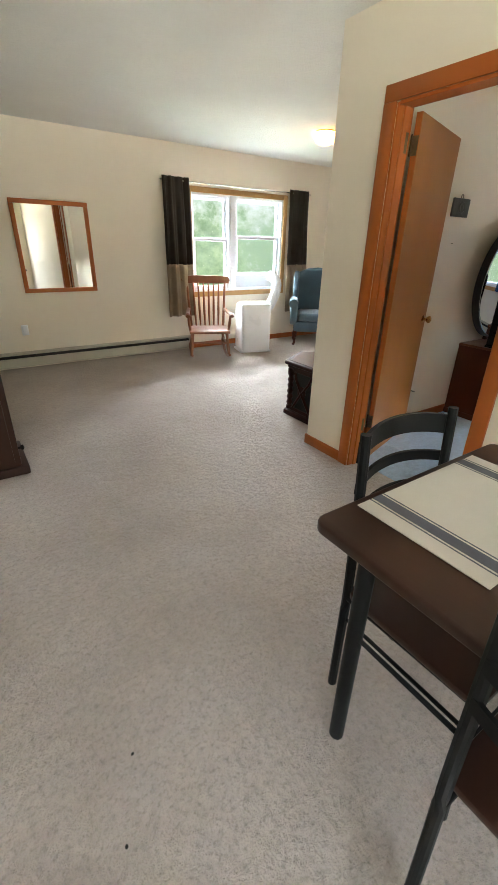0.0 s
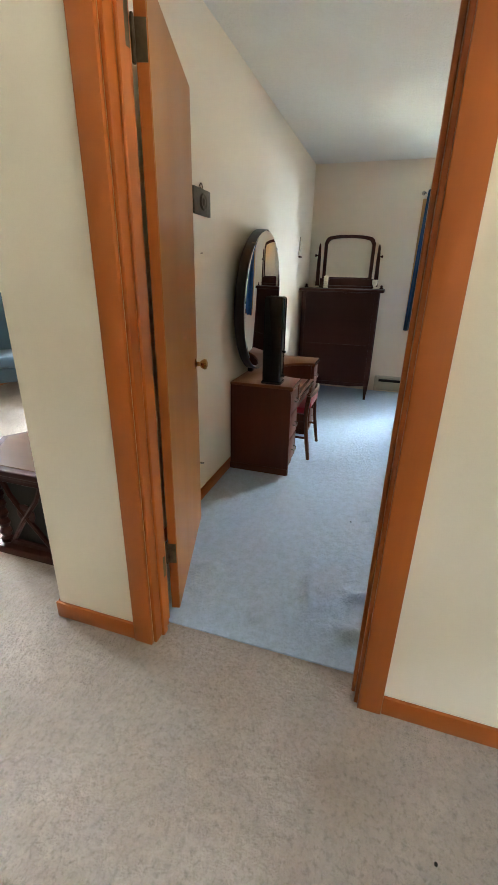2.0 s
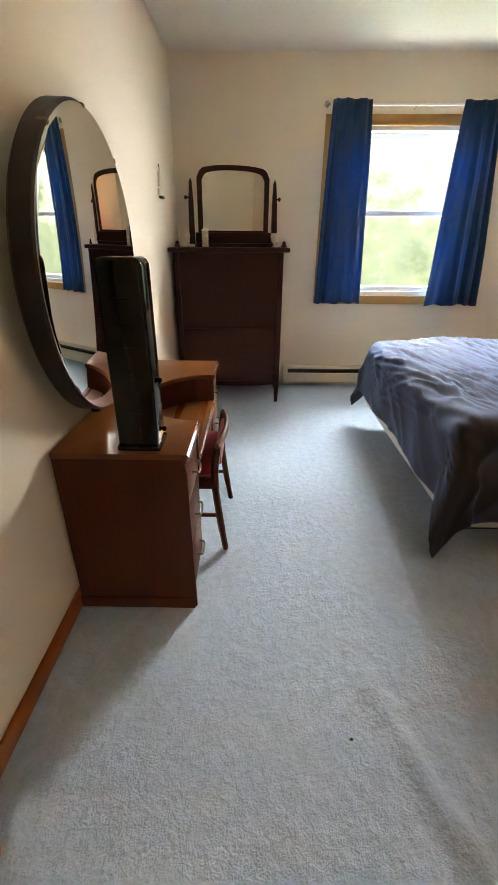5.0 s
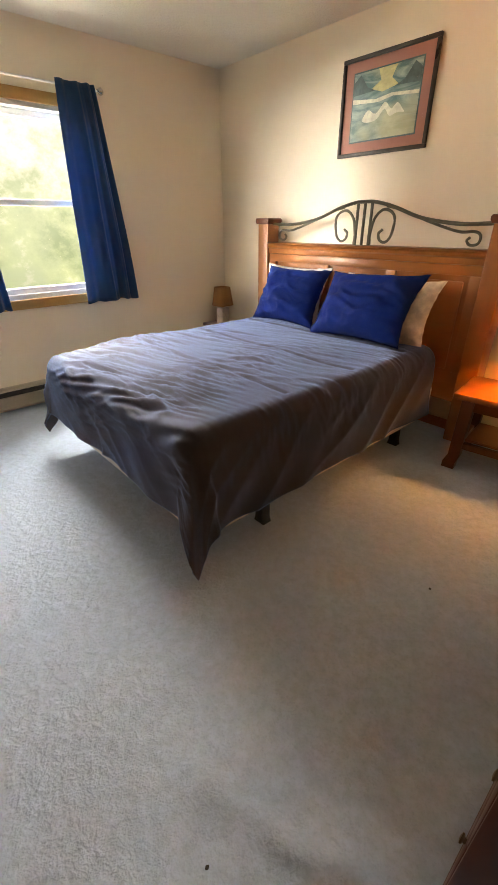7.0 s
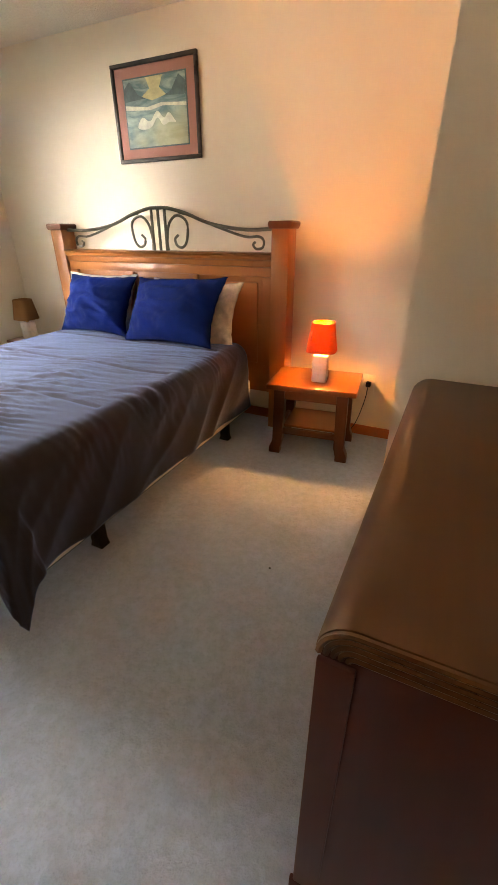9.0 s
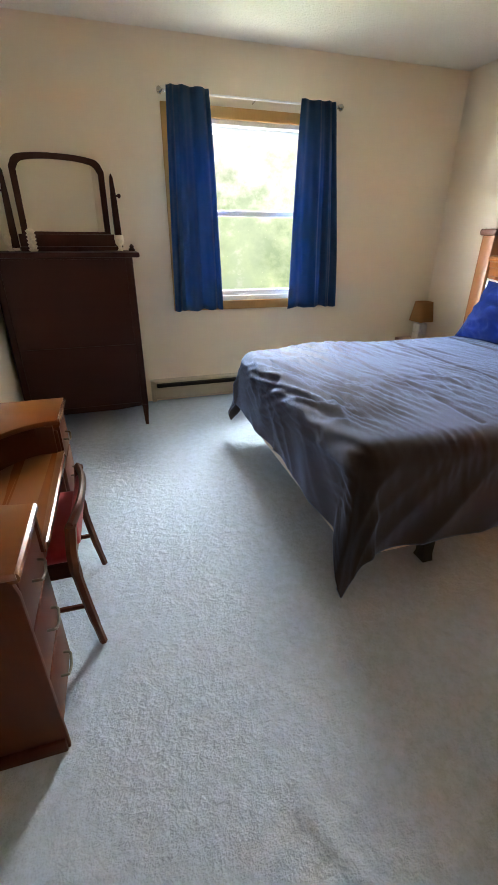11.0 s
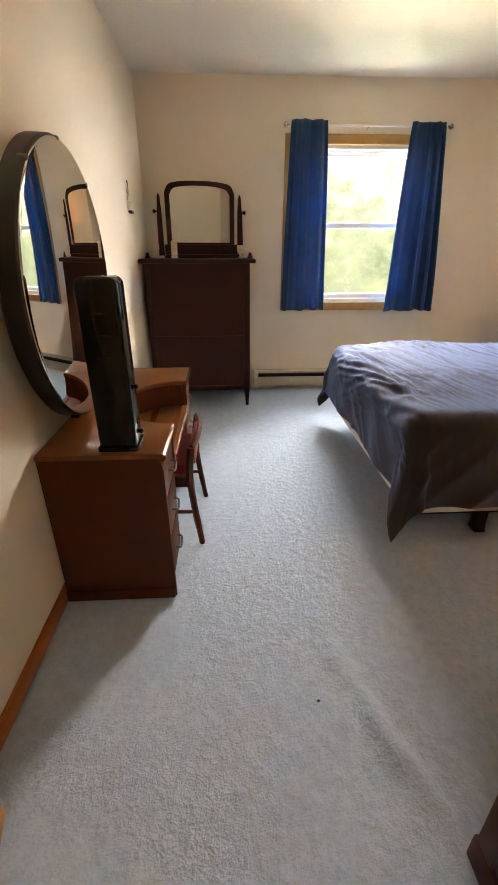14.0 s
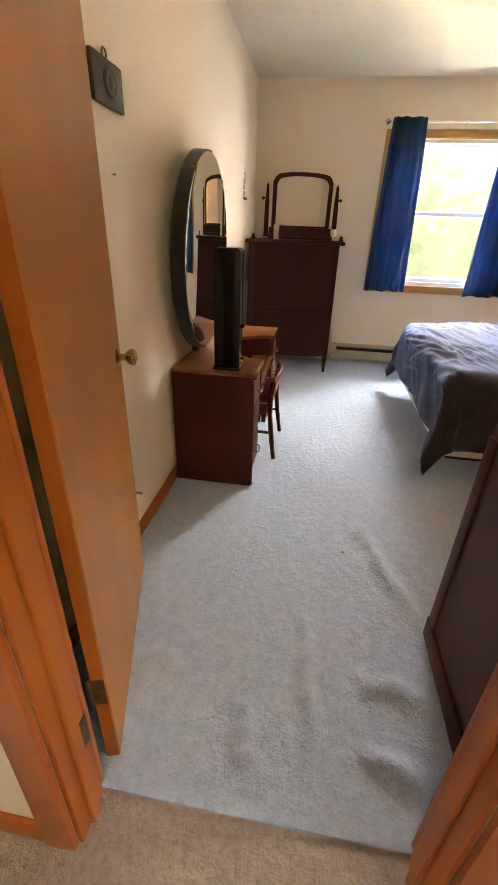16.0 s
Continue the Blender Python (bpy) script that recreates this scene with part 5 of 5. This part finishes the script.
# portable air conditioner
ac = thing("portable_air_conditioner", "white portable air conditioner with window hose", "air conditioner", (3.97, 5.585, 0), -16)
part("body", prismed([(-0.18, 0.03), (0.18, 0.03), (0.175, 0.50), (0.15, 0.60), (0.10, 0.655), (0.02, 0.675), (-0.14, 0.675), (-0.172, 0.655), (-0.182, 0.60)], -0.21, 0.21, "x", 0.045, 5), M_WHITE, ac)
part("base", boxed((-0.225, -0.17, 0.008), (0.225, 0.17, 0.036), 0.01, 2), M_WHITE, ac)
part("control_panel", boxed((-0.10, -0.12, 0.674), (0.12, -0.02, 0.679), 0.002), M_SILL, ac)
part("handle", boxed((-0.2125, -0.06, 0.54), (-0.209, 0.06, 0.58), 0.001), M_SILL, ac)
for sx in (-1, 1):
    for sy in (-1, 1):
        part("caster", turned([(0.014, -0.01), (0.018, -0.006), (0.018, 0.006), (0.014, 0.01)], 12, pose(sx * 0.19, sy * 0.13, 0.018, 90, 0, 0)), M_BLACK, ac)
hp = smooth_path([(0.16, 0.13, 0.46), (0.24, 0.19, 0.52), (0.34, 0.21, 0.62), (0.41, 0.23, 0.76), (0.44, 0.28, 0.89), (0.42, 0.37, 0.96), (0.38, 0.44, 0.98)], 12)
part("hose", tubed(hp, [0.070 + (0.003 if k % 2 else -0.002) for k in range(len(hp))], 16), M_HOSE, ac, "white ribbed exhaust hose")

# rocking chair
rk = thing("rocking_chair", "brown wooden rocking chair with spindle back", "rocking chair", (3.27, 5.60, 0), -24)
for sx in (-1, 1):
    rp = [(sx * 0.24, -0.36 + 0.86 * k / 12, 0.018 + 0.36 * ((k / 12) - 0.45) ** 2) for k in range(13)]
    part("rocker", tubed(rp, 0.017, 8), M_ROCK, rk)
    part("front_leg", tubed([(sx * 0.245, -0.22, 0.05), (sx * 0.235, -0.215, 0.16), (sx * 0.225, -0.20, 0.27), (sx * 0.22, -0.19, 0.35)], [0.016, 0.022, 0.018, 0.022], 10), M_ROCK, rk)
    part("back_leg", tubed([(sx * 0.235, 0.20, 0.035), (sx * 0.22, 0.19, 0.16), (sx * 0.205, 0.18, 0.34)], [0.016, 0.022, 0.018], 10), M_ROCK, rk)
    part("arm_post", tubed([(sx * 0.245, -0.16, 0.37), (sx * 0.26, -0.17, 0.46), (sx * 0.268, -0.18, 0.56)], [0.014, 0.020, 0.014], 10), M_ROCK, rk)
    part("arm", tubed(smooth_path([(sx * 0.275, -0.25, 0.555), (sx * 0.275, -0.18, 0.572), (sx * 0.265, 0.0, 0.565), (sx * 0.245, 0.21, 0.585)], 5), [0.022] * 5 + [0.018] * 11, 8, 1.4), M_ROCK, rk)
    part("stretcher", tubed([(sx * 0.238, -0.215, 0.20), (sx * 0.215, 0.19, 0.20)], 0.011, 8), M_ROCK, rk)
    part("back_post", tubed([(sx * 0.215, 0.18, 0.36), (sx * 0.235, 0.25, 0.64), (sx * 0.255, 0.335, 0.93)], [0.018, 0.017, 0.014], 10), M_ROCK, rk)
part("front_stretcher", tubed([(-0.235, -0.215, 0.22), (0, -0.22, 0.22), (0.235, -0.215, 0.22)], [0.011, 0.017, 0.011], 8), M_ROCK, rk)
part("seat", boxed((-0.26, -0.25, 0.335), (0.26, 0.22, 0.37), 0.014, 3), M_ROCK, rk)
for k in range(6):
    a = -0.15 + 0.06 * k
    part("spindle", tubed([(a, 0.19, 0.36), (a * 1.06, 0.24, 0.56), (a * 1.15, 0.325, 0.91)], [0.010, 0.017, 0.010], 8), M_ROCK, rk)
part("crest_rail", prismed([(-0.31, 0.90), (0.31, 0.90), (0.325, 0.94), (0.30, 0.985), (0.12, 1.000), (0, 0.995), (-0.12, 1.000), (-0.30, 0.985), (-0.325, 0.94)], 0.32, 0.345, "y", 0.006, 2), M_ROCK, rk)

# wing chair
wc = thing("wing_chair", "slate blue upholstered wing armchair on cabriole legs", "armchair", (5.18, 5.62, 0), -40)
part("seat_base", boxed((-0.33, -0.33, 0.20), (0.33, 0.30, 0.36), 0.03, 3), M_TEAL, wc)
part("seat_cushion", boxed((-0.265, -0.36, 0.36), (0.265, 0.22, 0.475), 0.04, 4), M_TEAL, wc, "slate blue seat cushion")
part("back", prismed([(-0.30, 0.36), (0.30, 0.36), (0.325, 0.90), (0.28, 1.02), (0.15, 1.07), (0, 1.085), (-0.15, 1.07), (-0.28, 1.02), (-0.325, 0.90)], 0.20, 0.34, "y", 0.04, 4), M_TEAL, wc)
for s in (-1, 1):
    part("wing", prismed([(0.26, 0.60), (-0.02, 0.64), (-0.06, 0.78), (0.0, 0.92), (0.12, 1.02), (0.26, 1.04)], s * 0.325 - 0.04, s * 0.325 + 0.04, "x", 0.025, 3), M_TEAL, wc)
    part("arm", boxed((s * 0.335 - 0.055, -0.33, 0.30), (s * 0.335 + 0.055, 0.26, 0.60), 0.03, 3), M_TEAL, wc)
    part("arm_roll", tubed([(s * 0.345, -0.355, 0.605), (s * 0.345, -0.1, 0.612), (s * 0.34, 0.2, 0.62)], [0.066, 0.068, 0.055], 14), M_TEAL, wc)
    part("front_leg", tubed(smooth_path([(s * 0.30, -0.29, 0.21), (s * 0.315, -0.315, 0.14), (s * 0.30, -0.31, 0.06), (s * 0.315, -0.335, 0.012)], 5), [0.032] * 4 + [0.026] * 5 + [0.018] * 6 + [0.024], 10), M_MAHOG, wc, "mahogany cabriole leg")
    part("back_leg", tubed([(s * 0.28, 0.27, 0.21), (s * 0.28, 0.33, 0.0)], [0.022, 0.015], 8), M_MAHOG, wc, "mahogany leg")

# hexagonal carved table
ht = thing("hexagonal_table", "dark carved hexagonal side table with walnut top", "side table", (3.13, 3.205, 0), 0)


def hexagon(r, turn=0.0):
    return [(r * math.cos(math.radians(60 * k + turn)), r * math.sin(math.radians(60 * k + turn))) for k in range(6)]


HT = 30
part("plinth", prismed(hexagon(0.365, HT), 0, 0.045, "z", 0.008, 2), M_DARK, ht)
part("core", prismed(hexagon(0.30, HT), 0.045, 0.43), M_GAP, ht)
for k in range(6):
    a = radians(60 * k + HT)
    px, py = 0.315 * math.cos(a), 0.315 * math.sin(a)
    prof = [(0.018, 0.045), (0.03, 0.055), (0.03, 0.075)] + [(0.020 + 0.010 * (j % 2), 0.085 + 0.026 * j) for j in range(12)] + [(0.03, 0.405), (0.03, 0.42), (0.02, 0.43)]
    part("column", turned(prof, 12, pose(px, py, 0)), M_DARK, ht, "turned corner column")
    am = radians(60 * k + 30 + HT)
    q = pose(0.272 * math.cos(am), 0.272 * math.sin(am), 0, 0, 0, math.degrees(am))
    bm = bmesh.new()
    for s in (-1, 1):
        tube(bm, [q @ Vector((0, s * 0.12, 0.06)), q @ Vector((0.008, s * 0.02, 0.20)), q @ Vector((0.004, s * -0.08, 0.33)), q @ Vector((0, s * -0.12, 0.42))], 0.013, 6)
    lathe(bm, [(0.05, 0), (0.055, 0.008), (0.035, 0.014), (0.02, 0.01), (0.004, 0.016)], 14, q @ pose(0, 0, 0.24, 0, 90, 0))
    box(bm, (-0.006, -0.14, 0.045), (0.012, 0.14, 0.075), 0.003, 1, q)
    box(bm, (-0.006, -0.14, 0.40), (0.012, 0.14, 0.43), 0.003, 1, q)
    part("carved_panel", bm, M_DARK, ht, "carved lattice side panel")
part("top_moulding", prismed(hexagon(0.35, HT), 0.43, 0.458, "z", 0.006, 2), M_DARK, ht)
part("top", prismed(hexagon(0.378, HT), 0.458, 0.49, "z", 0.008, 3), M_DARK, ht)
part("top_inlay", prismed(hexagon(0.335, HT), 0.489, 0.4935, "z", 0.0015, 1), M_WALNUT, ht, "walnut top panel")

# dark cabinet at the room's edge
cb = thing("side_cabinet", "dark wooden side cabinet on a wide plinth", "cabinet", (0.44, 3.40, 0))
part("body", boxed((-0.55, 0, 0.06), (0.235, 0.42, 0.80), 0.006, 2), M_ESP, cb)
part("top", boxed((-0.57, -0.015, 0.80), (0.25, 0.435, 0.83), 0.008, 2), M_ESP, cb)
part("plinth", boxed((-0.57, -0.02, 0), (0.275, 0.43, 0.06), 0.01, 2), M_ESP, cb)
part("door", boxed((-0.50, -0.012, 0.09), (0.20, 0.001, 0.77), 0.004, 2), M_ESP, cb)
part("knob", turned([(0.006, 0), (0.008, 0.012), (0.017, 0.020), (0.017, 0.032), (0.004, 0.038)], 14, pose(0.235, 0.06, 0.16, 0, 90, 0)), M_BLACK, cb, "black round knob")

# ---------------------------------------------------------------- dining table and chairs
dt = thing("dining_table", "espresso dining table on black steel legs", "dining table", (1.138, 0.025, 0))
TX, TY, TZ = 0.815, 1.205, 0.80


def rounded(x0, y0, x1, y1, r, n=5):
    out = []
    for cx, cy, a0 in ((x1 - r, y1 - r, 0), (x0 + r, y1 - r, 90), (x0 + r, y0 + r, 180), (x1 - r, y0 + r, 270)):
        out += [(cx + r * math.cos(radians(a0 + 90 * k / n)), cy + r * math.sin(radians(a0 + 90 * k / n))) for k in range(n + 1)]
    return out


part("tabletop", prismed(rounded(0, 0, TX, TY, 0.035), TZ - 0.03, TZ, "z", 0.007, 3), M_ESP, dt)
for x in (0.102, TX - 0.102):
    for y in (0.105, TY - 0.105):
        part("leg", turned([(0.019, 0.0), (0.022, 0.004), (0.023, TZ - 0.03)], 12, pose(x, y, 0)), M_BLACK, dt)
    part("stretcher", tubed([(x, 0.105, 0.44), (x, TY - 0.105, 0.44)], 0.0065, 8), M_BLACK, dt)
    part("apron", boxed((x - 0.012, 0.12, TZ - 0.085), (x + 0.012, TY - 0.12, TZ - 0.03), 0.003), M_BLACK, dt)
for y in (0.105, TY - 0.105):
    part("apron", boxed((0.10, y - 0.012, TZ - 0.085), (TX - 0.10, y + 0.012, TZ - 0.03), 0.003), M_BLACK, dt)


def placemat(at, turn, w, d):
    """A cream mat with dark stripes near both ends; its length runs along x."""
    ob = thing("placemat", "cream placemat with slate stripes on the table", "placemat", at, turn, "placemats")
    part("cloth", boxed((0, 0, 0), (w, d, 0.003), 0.001), M_MAT, ob)
    for x0 in (0.055, w - 0.055 - 0.034):
        part("stripe", boxed((x0, 0.001, 0.0031), (x0 + 0.034, d - 0.001, 0.0036)), M_STRIPE, ob)
        for xs in (x0 - 0.010, x0 + 0.040):
            part("thin_stripe", boxed((xs, 0.001, 0.0031), (xs + 0.004, d - 0.001, 0.0036)), M_STRIPE, ob)
    return ob


placemat((1.268, 0.872, TZ + 0.001), 0, 0.52, 0.335)
placemat((1.163, 0.30, TZ + 0.001), 0, 0.335, 0.50)


def metal_chair(at, turn, label):
    """A steel chair with a curved ladder back and a dark wooden seat; it faces -y."""
    ob = thing("dining_chair", label, "chair", at, turn, "dining chairs")
    for s in (-1, 1):
        part("back_post", tubed(smooth_path([(s * 0.165, 0.012, 0.0), (s * 0.176, 0.002, 0.25), (s * 0.186, -0.006, 0.46), (s * 0.190, 0.0, 0.72), (s * 0.190, 0.014, 0.962)], 5), 0.0145, 10), M_BLACK, ob)
        part("front_leg", tubed([(s * 0.185, -0.43, 0.0), (s * 0.178, -0.40, 0.44)], 0.013, 10), M_BLACK, ob)
        part("side_stretcher", tubed([(s * 0.18, -0.42, 0.34), (s * 0.18, 0.0, 0.34)], 0.006, 8), M_BLACK, ob)
        part("seat_rail", tubed([(s * 0.178, -0.40, 0.432), (s * 0.187, -0.01, 0.432)], 0.010, 8), M_BLACK, ob)
    for z, h in ((0.905, 0.030), (0.80, 0.016), (0.70, 0.016)):
        def slat(u, v, z=z, h=h):
            a = 2 * u - 1
            return (a * 0.19, 0.012 + 0.045 * (1 - a * a) + (z - 0.8) * 0.08, z + (2 * v - 1) * h + 0.018 * (1 - a * a))
        part("slat", thicken(sheet(slat, 16, 3), 0.010), M_BLACK, ob)
    part("seat", prismed(rounded(-0.20, -0.42, 0.20, -0.005, 0.04), 0.442, 0.464, "z", 0.006, 2), M_ESP, ob, "dark wooden seat")
    part("front_stretcher", tubed([(-0.18, -0.415, 0.28), (0.18, -0.415, 0.28)], 0.008, 8), M_BLACK, ob)
    return ob


metal_chair((1.516, 1.245, 0), 0, "black steel dining chair with dark wooden seat")
metal_chair((1.125, 0.60, 0), 90, "black steel dining chair tucked under the table")
